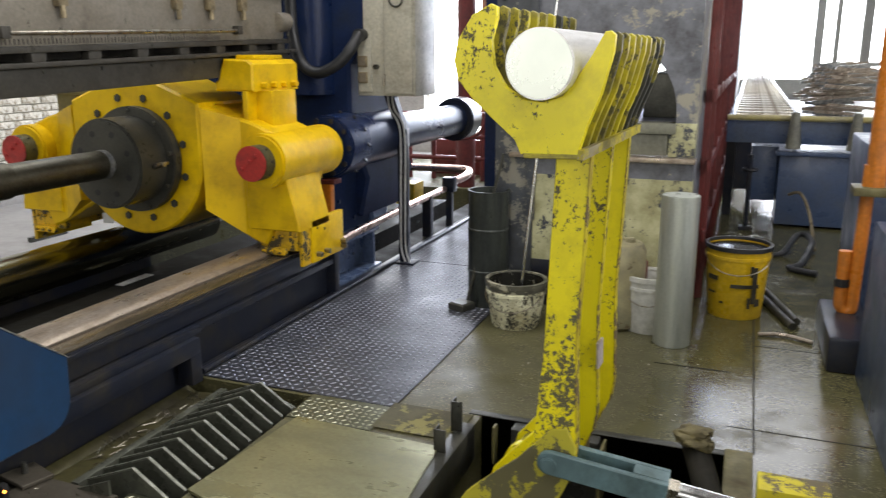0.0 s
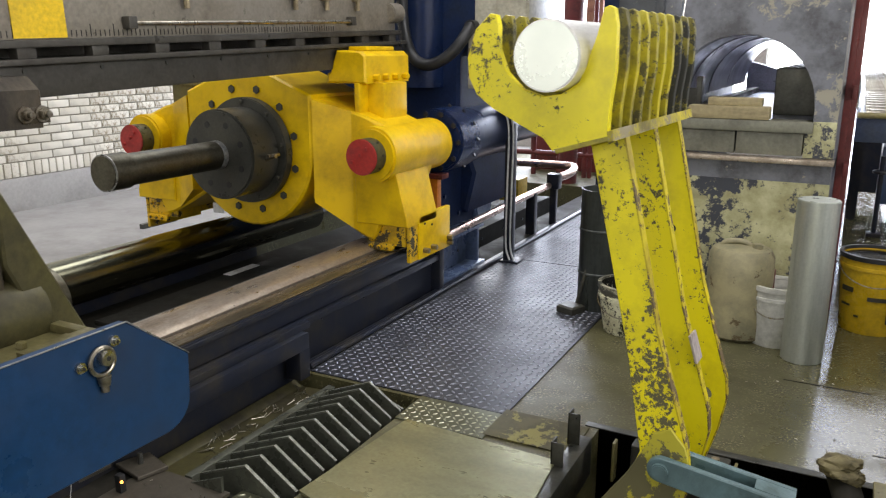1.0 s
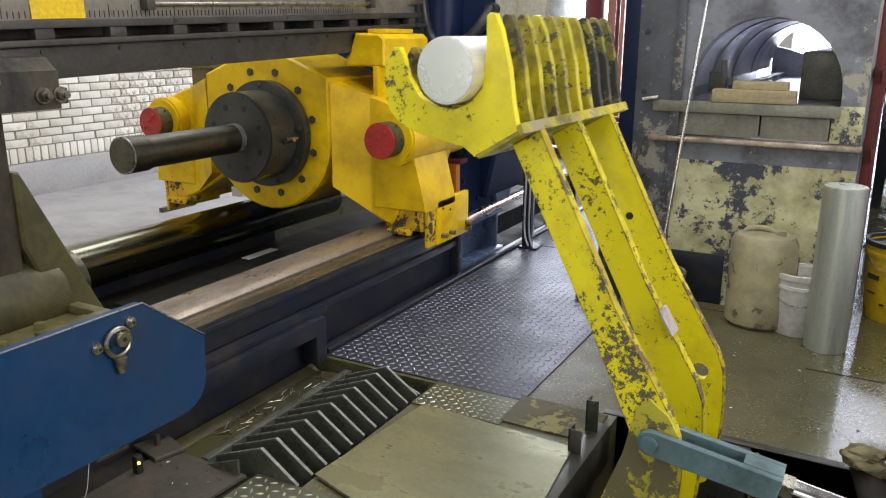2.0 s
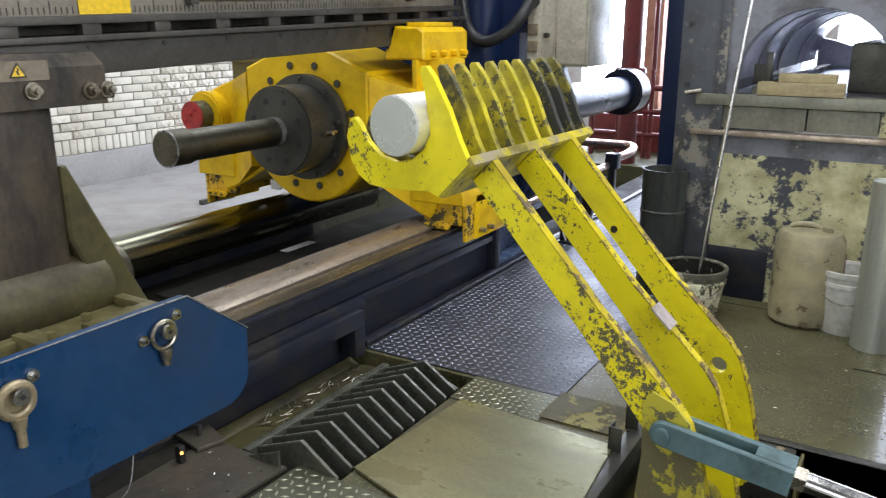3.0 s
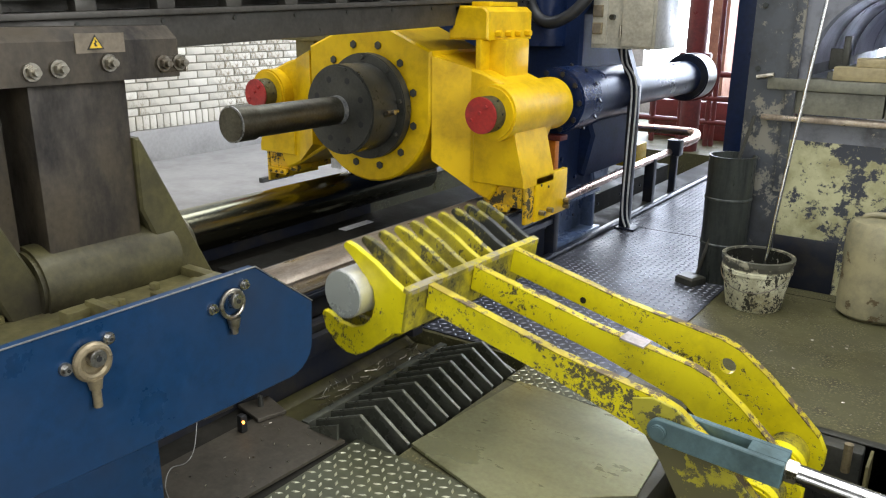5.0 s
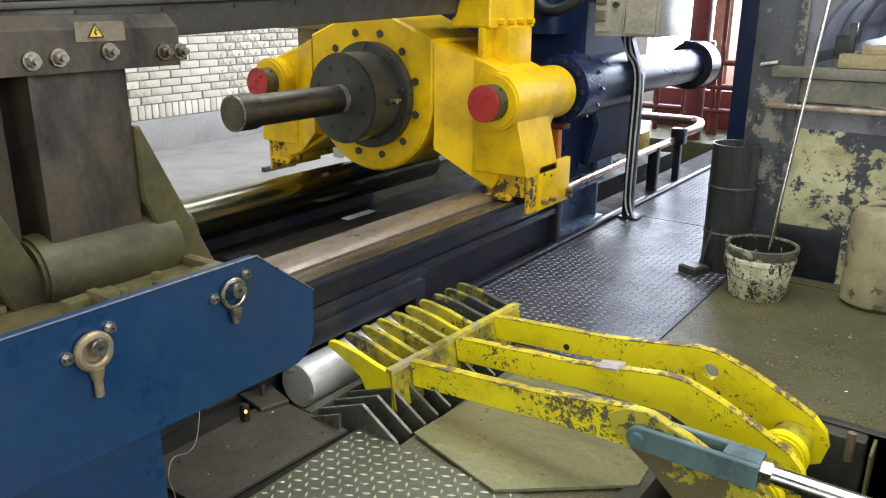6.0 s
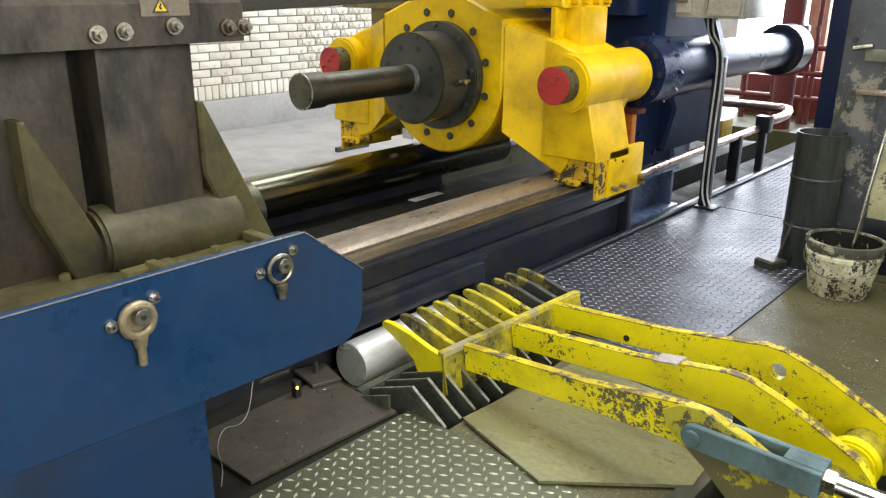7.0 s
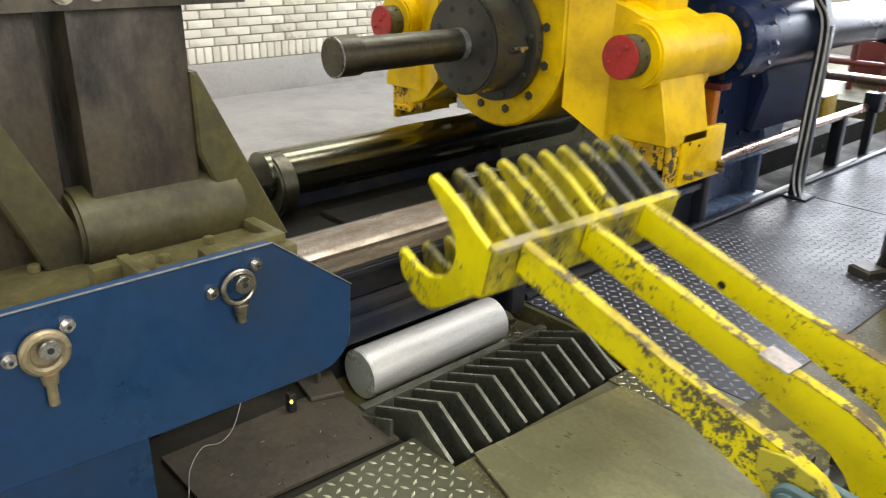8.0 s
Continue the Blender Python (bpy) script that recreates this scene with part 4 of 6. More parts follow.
# ---- container housing and blue guard ----
def housing():
    t = thing("container_housing", "greasy olive container housing with a bolted top clamp block", "press frame")
    slab = prism(B(), [(-2.95, 1.15), (-2.48, 1.15), (-2.48, 1.27), (-2.53, 1.31), (-2.95, 1.31)], "y", 0.2, 1.78, 0.006)
    top = part("clamp_block", slab, SOOT, t, "bolted steel clamp block")
    part("step", box(B(), -2.95, -2.475, 1.70, 1.80, 1.165, 1.215, 0.004), SOOT, top)
    for y, z in ((1.28, 1.19), (1.36, 1.195), (1.52, 1.205), (1.71, 1.195), (1.77, 1.195)):
        b = B()
        tube(b, (-2.48, y, z), (-2.468, y, z), 0.026, seg=20)
        tube(b, (-2.468, y, z), (-2.45, y, z), 0.019, seg=6, bevel=0.002)
        tube(b, (-2.45, y, z), (-2.435, y, z), 0.011, seg=12)
        part("clamp_bolt", b, FITTING, top)
    part("label_plate", box(B(), -2.479, -2.475, 1.42, 1.58, 1.235, 1.292), SIGN_GREY, top, "worn grey label with a warning sign")
    tri = prism(B(), [(1.455, 1.245), (1.51, 1.245), (1.4825, 1.288)], "x", -2.4745, -2.4725)
    sg = part("warning_sign", tri, INK, top, "yellow warning triangle")
    part("warning_face", prism(B(), [(1.462, 1.249), (1.503, 1.249), (1.4825, 1.281)], "x", -2.4725, -2.4715), SIGN_YELLOW, sg)
    part("warning_mark", prism(B(), [(1.480, 1.254), (1.487, 1.254), (1.482, 1.264), (1.488, 1.266), (1.480, 1.276), (1.481, 1.266), (1.476, 1.264)], "x", -2.4715, -2.4705), INK, sg)
    col = B()
    box(col, -2.98, -2.55, 1.30, 1.62, 0.42, 1.15, 0.012)
    part("column", col, SOOT, t, "sooty upright column")
    part("column", box(B(), -3.0, -2.62, 0.55, 1.25, 0.42, 1.15, 0.012), SOOT, t)
    for y0, y1 in ((1.615, 1.90), (1.05, 1.32)):
        g = prism(B(), [(y0, 0.96), (y0 + 0.02, 0.96), (y1, 0.40), (y1 - 0.15, 0.40), (y0, 0.72)], "x", -2.66, -2.53, 0.008)
        part("brace", g, OLIVE_DARK, t, "slanting gusset brace")
    sad = B()
    tube(sad, (-2.62, 1.24, 0.53), (-2.62, 1.74, 0.53), 0.13, seg=36, bevel=0.012)
    part("saddle", sad, OLIVE_DARK, t, "round saddle under the column")
    tbl = B()
    box(tbl, -2.75, -1.76, 0.0, 1.30, 0.40, 0.47, 0.006)
    box(tbl, -2.75, -2.28, 1.30, 1.78, 0.40, 0.468, 0.006)
    part("table", tbl, OLIVE, t, "greasy olive table plate")
    fr = B()
    box(fr, -2.36, -2.31, 1.20, 1.36, 0.47, 0.53, 0.004)
    box(fr, -2.34, -1.80, 1.27, 1.30, 0.47, 0.545, 0.004)
    box(fr, -2.36, -2.31, 1.50, 1.76, 0.469, 0.50, 0.004)
    box(fr, -2.50, -2.36, 1.72, 1.76, 0.469, 0.50, 0.004)
    part("rib", fr, OLIVE, t)
    bolts(t, [(-2.4, 1.42, 0.468), (-2.45, 1.58, 0.468), (-2.38, 1.69, 0.468), (-2.55, 1.12, 0.47)], (0, 0, 1), 0.018, 0.022, OLIVE)
    box_bm = B()
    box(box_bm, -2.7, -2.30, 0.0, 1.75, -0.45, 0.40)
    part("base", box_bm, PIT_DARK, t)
    # unseen panel added to keep window light off the resting billet's end
    part("light_block_panel", box(B(), -2.30, -1.83, 1.06, 1.09, 0.0, 0.40), PIT_DARK, t, "added dark panel that blocks light under the table")


housing()
solo("steel_scrap", hose(B(), [(-2.20, 1.38, 0.478), (-2.16, 1.43, 0.48), (-2.08, 1.45, 0.478)], 0.007, 8), PAPER, "pale bent strip lying on the housing table", "scrap")


def guard():
    t = thing("blue_guard", "blue painted steel guard plate with two eye bolts", "machine guard")
    arc = [(1.575 - 0.09 * (1 - math.cos(a)), 0.475 - 0.085 * math.sin(a)) for a in (radians(15 * k) for k in range(7))]
    outline = [(-0.4, 0.735), (1.385, 0.738), (1.58, 0.588)] + arc + [(1.08, 0.395), (0.6, 0.41), (-0.4, 0.41)]
    part("plate", prism(B(), outline, "x", -1.75, -1.72, 0.003), BLUE_PLATE, t)
    part("edge", prism(B(), [(-0.4, 0.7352), (1.385, 0.7382), (1.385, 0.7402), (-0.4, 0.7372)], "x", -1.7245, -1.7188), BARE_EDGE, t, "bare scuffed top edge")
    ch = prism(B(), [(1.3852, 0.7385), (1.5805, 0.5885), (1.5815, 0.5905), (1.387, 0.741)], "x", -1.7245, -1.7188)
    part("edge", ch, BARE_EDGE, t, "bare scuffed slanting edge")
    part("lower_panel", box(B(), -1.82, -1.78, -0.4, 1.10, 0.0, 0.42, 0.004), BLUE_PLATE, t, "blue lower panel")
    for y, z in ((0.922, 0.650), (1.296, 0.665)):
        e = B()
        r = 0.034
        ringpts = [(-1.708, y + r * math.cos(a), z + 0.004 + r * math.sin(a)) for a in (radians(30 * k) for k in range(13))]
        hose(e, ringpts, 0.0105 if y < 1 else 0.0058, 10, 3)
        tube(e, (-1.708, y, z - 0.034), (-1.708, y, z - 0.058), 0.017, 0.013, seg=16)
        tube(e, (-1.708, y, z - 0.056), (-1.708, y, z - (0.10 if y < 1 else 0.074)), 0.0095, seg=14)
        if y < 1:
            eye = part("eye_bolt", e, BRASS, t, "worn brassy eye bolt")
            part("washer", tube(B(), (-1.7195, y, z + 0.004), (-1.711, y, z + 0.004), 0.032, seg=28, bevel=0.002), BRASS, eye, "rubbed brass washer")
        else:
            eye = part("eye_bolt", e, FITTING, t, "thin steel eye bolt")
            part("washer", tube(B(), (-1.7195, y + 0.004, z + 0.008), (-1.713, y + 0.004, z + 0.008), 0.024, seg=28, bevel=0.002), BLUE_PLATE, eye, "blue painted washer")
        nut = B()
        tube(nut, (-1.72, y + 0.006, z + 0.012), (-1.692, y + 0.006, z + 0.012), 0.019, seg=24, bevel=0.002)
        part("socket", tube(B(), (-1.6925, y + 0.006, z + 0.012), (-1.6905, y + 0.006, z + 0.012), 0.0065, seg=6), INK, eye)
        part("centre_bolt", nut, BRIGHT_BOLT, eye)
        for dy, dz in ((-0.055, 0.005), (0.045, 0.04)):
            s = B()
            tube(s, (-1.72, y + dy, z + dz), (-1.712, y + dy, z + dz), 0.014, seg=18)
            tube(s, (-1.712, y + dy, z + dz), (-1.703, y + dy, z + dz), 0.009, seg=6)
            screw = part("screw", s, BRIGHT_BOLT, t)
            part("socket", tube(B(), (-1.7035, y + dy, z + dz), (-1.7015, y + dy, z + dz), 0.0042, seg=6), INK, screw)


guard()
lamp = thing("pilot_lamp", "tiny glowing orange lamp on a box blackened for the shade under the guard", "lamp", (-2.125, 1.635, 0.02))
# box coloured black: the deep shade it stands in is painted on
part("box", box(B(), -0.010, 0.016, -0.014, 0.010, 0.0, 0.062, 0.005), INK, lamp)
part("glass", tube(B(), (0.015, -0.008, 0.042), (0.021, -0.011, 0.042), 0.0045, seg=10), SPARK, lamp, "glowing orange lens")
solo("cable", hose(B(), [(-2.25, 1.56, 0.10), (-2.16, 1.47, 0.03), (-2.11, 1.40, 0.025), (-2.12, 1.35, 0.025), (-2.05, 1.28, 0.025), (-1.95, 1.23, 0.025), (-1.88, 1.18, 0.022)], 0.0014, 8), GREY_CABLE, "thin grey cable hanging under the guard", "cable")


# ---- comb trough ----
PITCH = 0.0835


def comb():
    t = thing("billet_comb", "dark oily steel comb trough beside the press bed", "billet tray")
    rib = mesh_of("rib", prism(B(), [(-1.985, -0.16), (-1.985, 0.012), (-1.785, 0.092), (-1.645, 0.0), (-1.645, -0.16)], "y", -0.0055, 0.0055), COMB)
    top = mesh_of("rib_edge", prism(B(), [(-1.985, 0.013), (-1.785, 0.093), (-1.645, 0.001), (-1.642, 0.004), (-1.785, 0.098), (-1.987, 0.017)], "y", -0.0058, 0.0058), COMB_EDGE)
    for k in range(11):
        r = new("rib", rib)
        r.parent, r.location = t, (0, 1.842 + PITCH * k * 0.885, 0)
        e = new("rib_edge", top)
        e.parent = r
    part("short_rib", prism(B(), [(-1.985, -0.16), (-1.985, 0.012), (-1.83, 0.074), (-1.83, -0.16)], "y", 1.775, 1.785), COMB, t)
    bar = box(B(), -2.018, -1.985, 1.80, 2.62, -0.05, 0.022, 0.004)
    part("bar", bar, COMB, t, "flat bar along the comb")
    part("trough_floor", prism(B(), [(-2.26, -0.035), (-2.22, -0.060), (-2.018, -0.045), (-2.018, -0.076), (-2.26, -0.076)], "y", 1.80, 2.70), OLIVE_DARK, t, "oily olive trough floor")
    part("lower_plate", box(B(), -1.985, -1.645, 1.82, 2.64, -0.20, -0.16), PIT_DARK, t)
    part("end_plate", prism(B(), [(-1.99, -0.16), (-1.645, -0.16), (-1.645, 0.0), (-1.70, 0.02)], "y", 2.60, 2.61), COMB, t)
    part("stop_plate", prism(B(), [(-2.26, 1.73), (-2.12, 1.70), (-2.09, 1.80), (-2.22, 1.84)], "z", 0.022, 0.036, 0.002), PLATE_DARK, t)
    part("stop_plate", prism(B(), [(-2.40, 1.62), (-2.28, 1.60), (-2.27, 1.72), (-2.38, 1.76)], "z", 0.022, 0.036, 0.002), PLATE_DARK, t)
    part("stop_pin", tube(B(), (-2.185, 1.77, 0.03), (-2.185, 1.77, 0.075), 0.011, 0.008, seg=12), BLACK_STEEL, t)
    return t


comb()
rnd = random.Random(4)
sw = B()
for k in range(70):
    x, y = rnd.uniform(-2.2, -2.06), rnd.uniform(2.0, 2.68)
    a, l = rnd.uniform(0, 3.14), rnd.uniform(0.008, 0.05)
    tube(sw, (x, y, -0.052), (x + l * math.cos(a), y + l * math.sin(a), -0.050 + rnd.uniform(0, 0.012)), 0.0016, seg=4)
solo("swarf", sw, FITTING, "bright metal shavings strewn in the trough", "swarf", kind="stuff")


chips = B()
for k in range(26):
    x, y = rnd.uniform(-2.14, -1.84), rnd.uniform(1.3, 1.78)
    a = rnd.uniform(0, 3.14)
    tube(chips, (x, y, 0.0225), (x + 0.009 * math.cos(a), y + 0.009 * math.sin(a), 0.0235), 0.0016, seg=4)
for k in range(60):
    x, y = rnd.uniform(-0.9, -0.1), rnd.uniform(2.95, 3.9)
    a = rnd.uniform(0, 3.14)
    tube(chips, (x, y, 0.0015), (x + 0.010 * math.cos(a), y + 0.010 * math.sin(a), 0.0025), 0.0018, seg=4)
solo("metal_chips", chips, FITTING, "small bright metal chips scattered on the floor", "swarf", kind="stuff")


LUG_PAINT = chipped("greasy lug paint", (0.46, 0.41, 0.035), (0.115, 0.105, 0.045), 0.548, 12.0, 0.45, soil=0.6, big=4.0)


# ---- loader arm, its cylinder and the billet ----
PX, PY, PZ = -0.621, 2.3, 0.040
ARM_YAW = -2.45
arm = thing("loader_arm", "chipped yellow billet loader arm with a ribbed cradle head", "loader arm", (PX, PY, PZ))
# the arm's own space: y runs along its pivot from the middle, z up the arm at a swing of nought
HOOK = [(-0.132, 1.481), (-0.178, 1.45), (-0.21, 1.385), (-0.213, 1.335), (-0.197, 1.29), (-0.155, 1.25), (-0.09, 1.204), (-0.03, 1.163), (-0.010, 1.13), (0.132, 1.146), (0.146, 1.22), (0.168, 1.30), (0.182, 1.40), (0.180, 1.438), (0.168, 1.446), (0.156, 1.443),
        (0.132, 1.385), (0.106, 1.335), (0.076, 1.285), (0.03, 1.264), (-0.02, 1.264), (-0.07, 1.288), (-0.107, 1.335), (-0.121, 1.395), (-0.113, 1.45), (-0.116, 1.475)]
NEAR, FAR = -0.365, 0.425
STEP = (FAR - NEAR - 0.022) / 9
for k in range(10):
    mat = ARM_YELLOW if k < 1 else RIB_YELLOW if k < 3 else RIB_MID if k < 7 else RIB_DARK
    y0 = NEAR + STEP * k
    part("cradle_rib", prism(B(), HOOK, "y", y0, y0 + 0.022, 0.0015), mat, arm, "" if k < 1 else "oily yellow rib" if k < 7 else "oil-blackened rib")
part("cradle_base", prism(B(), [(0.0, 1.122), (0.136, 1.140), (0.136, 1.152), (-0.006, 1.134)], "y", NEAR - 0.002, FAR + 0.002, 0.002), RIB_YELLOW, arm)
part("base_lip", prism(B(), [(0.133, 1.136), (0.149, 1.139), (0.149, 1.166), (0.133, 1.163)], "y", NEAR - 0.003, FAR + 0.003, 0.002), WORN_LIP, arm, "rubbed bare lip")
SIDE = [(0.056, 1.128), (0.146, 1.140), (0.171, 0.80), (0.182, 0.64), (0.207, 0.47), (0.228, 0.33), (0.226, 0.262), (0.190, 0.155), (0.135, 0.035), (0.090, -0.055), (0.052, -0.091), (0.0, -0.105), (-0.055, -0.089), (-0.096, -0.042), (-0.102, 0.022), (-0.07, 0.09), (0.0, 0.17), (0.07, 0.245), (0.104, 0.31), (0.096, 0.60), (0.082, 0.78)]
SLIM = SIDE[:13] + [(-0.085, -0.03), (-0.075, 0.03), (-0.03, 0.10), (0.035, 0.19), (0.085, 0.26)] + SIDE[18:]
HOLE = [(0.154 + 0.027 * math.cos(a), 0.275 + 0.027 * math.sin(a)) for a in (radians(15 * d) for d in range(25))]
DRILLED = SLIM[:7] + HOLE + SLIM[6:]
for k, y in enumerate((-0.255, 0.002, 0.262)):
    plate = prism(B(), (SIDE, SLIM, DRILLED)[k], "y", y - 0.015, y + 0.015, 0.003 if k < 2 else 0.0)
    s = part("side_plate", plate, ARM_YELLOW if k else NEAR_YELLOW, arm, "chipped yellow arm plate")
    worn = B()
    rim = SIDE[1:10]
    for (ax, az), (bx, bz) in zip(rim, rim[1:]):
        l = math.hypot(bx - ax, bz - az)
        nx, nz = -(bz - az) / l, (bx - ax) / l
        prism(worn, [(ax + 0.0012 * nx, az + 0.0012 * nz), (bx + 0.0012 * nx, bz + 0.0012 * nz), (bx - 0.003 * nx, bz - 0.003 * nz), (ax - 0.003 * nx, az - 0.003 * nz)], "y", y - 0.0162, y + 0.0162)
    part("worn_edge", worn, EDGE_WORN, s, "paint worn to brown along the edge")
part("hub", tube(B(), (0, -0.31, 0), (0, 0.32, 0), 0.062, seg=36, bevel=0.01), RIB_YELLOW, arm)
for y in (-0.13, 0.13):
    part("hub_ring", tube(B(), (0, y - 0.025, 0), (0, y + 0.025, 0), 0.078, seg=36, bevel=0.008), ARM_YELLOW, arm)
# nothing is drilled here; a black disc paints the shade of a hole
part("hole_disc", tube(B(), (0.102, 0.2445, 0.813), (0.102, 0.250, 0.813), 0.012, seg=16), INK, arm, "black disc that stands in for a small hole")
part("tag_plate", prism(B(), [(0.196, 0.555), (0.208, 0.475), (0.215, 0.476), (0.203, 0.556)], "y", -0.035, 0.03, 0.001), TAG, arm, "dull bare metal tag")
part("lug", prism(B(), [(0.112, 0.315), (0.150, 0.37), (0.196, 0.385), (0.228, 0.335), (0.236, 0.27), (0.205, 0.17), (0.152, 0.065), (0.095, -0.055), (0.055, -0.095), (0.0, -0.109), (-0.06, -0.092), (-0.101, -0.042), (-0.107, 0.024), (-0.073, 0.094), (-0.003, 0.175), (0.066, 0.25)], "y", -0.281, -0.271, 0.002), LUG_PAINT, arm, "worn yellow doubler plate at the pin")
PIN = Vector((0.163, -0.262, 0.281))
BASE = Vector((0.62, 2.045, 0.175))

cylinder = thing("hydraulic_cylinder", "grey-blue hydraulic cylinder that swings the loader arm", "cylinder", BASE)
bar = B()
tube(bar, (0.03, 0, 0), (-0.36, 0, 0), 0.05, seg=32, bevel=0.006)
part("barrel", bar, CYL_BLUE, cylinder)
part("rear_eye", tube(B(), (0, -0.04, 0), (0, 0.04, 0), 0.06, seg=28, bevel=0.005), CYL_BLUE, cylinder)
rod = part("rod", tube(B(), (0.30, 0, 0), (0.85, 0, 0), 0.026, seg=28), ROD_CHROME, cylinder, "chromed piston rod")
cl = B()
for s in (-1, 1):
    y0, y1 = sorted((s * 0.026, s * 0.046))
    cap = [(0.035 * math.cos(a), 0.035 * math.sin(a)) for a in (radians(d) for d in range(90, 271, 20))]
    prism(cl, cap + [(0.32, -0.035), (0.32, 0.035)], "y", y0, y1, 0.003)
box(cl, 0.225, 0.32, -0.026, 0.026, -0.035, 0.035)
part("clevis", cl, CYL_BLUE, rod, "grey-blue forked clevis")
part("lock_nut", tube(B(), (0.32, 0, 0), (0.35, 0, 0), 0.033, seg=6, bevel=0.003), FITTING, rod)
part("pin_head", tube(B(), (0, -0.060, 0), (0, -0.045, 0), 0.022, seg=20, bevel=0.003), CYL_BLUE, rod)
solo("anchor_block", box(B(), 0.5, 0.74, 1.94, 2.09, 0.0, 0.115, 0.01), BED_BLACK, "black steel anchor block on the floor", "anchor block")

BR = 0.084
CRADLE = Vector((0.024, 0, 1.355))
billet = thing("billet", "pale sawn aluminium billet carried by the loader arm", "billet", (0, 0, 0))
part("log", tube(B(), (0, -0.42, 0), (0, 0.18, 0), BR, seg=48, bevel=0.003), BILLET, billet)
part("end_face", tube(B(), (0, -0.4215, 0), (0, -0.418, 0), BR - 0.004, seg=48), BILLET_END, billet, "dull grey sawn end")
REST = (-2.146, 2.320, 0.030)


def arm_pose(b):
    return Matrix.Translation((PX, PY, PZ)) @ Matrix.Rotation(radians(ARM_YAW), 4, "Z") @ Matrix.Rotation(radians(-b), 4, "Y")


def motions():
    swing = [(0, -6.2), (0.5, 0.8), (1.0, 8.96), (1.5, 15.6), (1.7, 18.6), (2.2, 26.3), (2.8, 35.1), (3.0, 37.95), (3.5, 45.25), (4.0, 54.05), (4.5, 63.2), (4.7, 67.0),
             (5.2, 78.4), (5.5, 86.6), (5.7, 90.9), (6.0, 91.25), (6.5, 91.2), (7.0, 91.2), (7.5, 91.2), (7.6, 89.6), (7.7, 86.4), (7.8, 79.0), (7.9, 74.1), (8.0, 68.8)]
    walk(arm, [(t, arm_pose(b)) for t, b in swing])
    rows, slide, log = [], [], []
    for t, b in swing:
        pin = arm_pose(b) @ PIN
        d = BASE - pin
        along = d.normalized()
        side = Vector((0, 0, 1)).cross(along).normalized()
        m = Matrix((along, side, along.cross(side))).transposed().to_4x4()
        rows.append((t, Matrix.Translation(BASE) @ m))
        slide.append((t, pose(-d.length, 0, 0)))
        if t <= 5.2:
            log.append((t, arm_pose(b) @ Matrix.Translation(CRADLE)))
    log += [(5.5, pose(-1.98, 2.29, 0.12, 0, -95, 0)), (5.75, pose(*REST, 0, -150, 0)), (8.0, pose(*REST, 0, -150, 0))]
    walk(cylinder, rows)
    walk(rod, slide)
    walk(billet, log)


# ---- floor plates ----
def checker(name, x0, x1, y0, y1, material, label, z=0.006, pitch=0.034, turn=45, slim=0.125, base=None):
    t = thing(name, label, "floor plate")
    part("sheet", box(B(), x0, x1, y0, y1, 0.001, z), base or CHECKER, t)
    verts, faces = [], []
    w, l, h = pitch * slim, pitch * 0.42, 0.0026
    i = 0
    y = y0 + pitch / 2
    while y < y1 - 0.01:
        x, j = x0 + pitch / 2, 0
        while x < x1 - 0.01:
            a = radians(turn if (i + j) % 2 else turn - 90)
            c, s = math.cos(a), math.sin(a)
            n = len(verts)
            for u, v, k in ((-l, 0, 0), (0, -w, 0), (l, 0, 0), (0, w, 0)):
                verts.append((x + u * c - v * s, y + u * s + v * c, z))
            for u, v in ((-l * 0.6, 0), (0, -w * 0.45), (l * 0.6, 0), (0, w * 0.45)):
                verts.append((x + u * c - v * s, y + u * s + v * c, z + h))
            faces += [(n + 4, n + 5, n + 6, n + 7)] + [(n + k, n + (k + 1) % 4, n + 4 + (k + 1) % 4, n + 4 + k) for k in range(4)]
            x += pitch
            j += 1
        y += pitch
        i += 1
    me = bpy.data.meshes.new("tread")
    me.from_pydata(verts, [], faces)
    me.materials.append(material)
    ob = new("tread", me)
    ob.parent = t
    tagged(ob, "raised chequer pattern", kind="stuff")
    return t


checker("checker_plate", -2.20, -1.258, 2.74, 4.95, LUG, "dark chequer plate walkway along the press", pitch=0.036, slim=0.17)
checker("checker_plate", -2.20, -1.258, 4.96, 8.2, LUG, "dark chequer plate walkway along the press", pitch=0.036, slim=0.17)
checker("checker_plate", -1.63, -1.258, 2.515, 2.735, LUG_BRIGHT, "small chequer plate beside the comb", pitch=0.028, slim=0.15, base=CHEQ_GREEN)
checker("checker_plate", -1.80, -0.95, 1.15, 1.835, LUG_BRIGHT, "rubbed bright chequer plate by the comb", pitch=0.034, turn=30, slim=0.15, base=CHEQ_GREEN)
# black sheet added on the floor in place of the guard's shade
solo("shade_sheet", box(B(), -2.279, -1.80, 1.0, 1.802, 0.001, 0.004), PIT_DARK, "black sheet that stands in for shade under the guard", "floor plate")
solo("floor_plate", prism(B(), [(-2.16, 1.795), (-1.81, 1.79), (-1.84, 1.25), (-2.16, 1.25)], "z", 0.010, 0.020), PLATE_DARK, "dark smooth steel floor plate under the guard", "floor plate")
solo("floor_plate", prism(B(), [(-1.625, 1.905), (-1.25, 1.79), (-0.92, 2.06), (-0.955, 2.47), (-1.57, 2.505)], "z", 0.008, 0.018), PLATE_FLAT, "bare smooth steel plate beside the comb", "floor plate")
solo("floor_plate", box(B(), -1.27, -0.93, 2.55, 2.78, 0.002, 0.007), PIT_PLATE, "dark smooth steel plate by the pit", "floor plate")


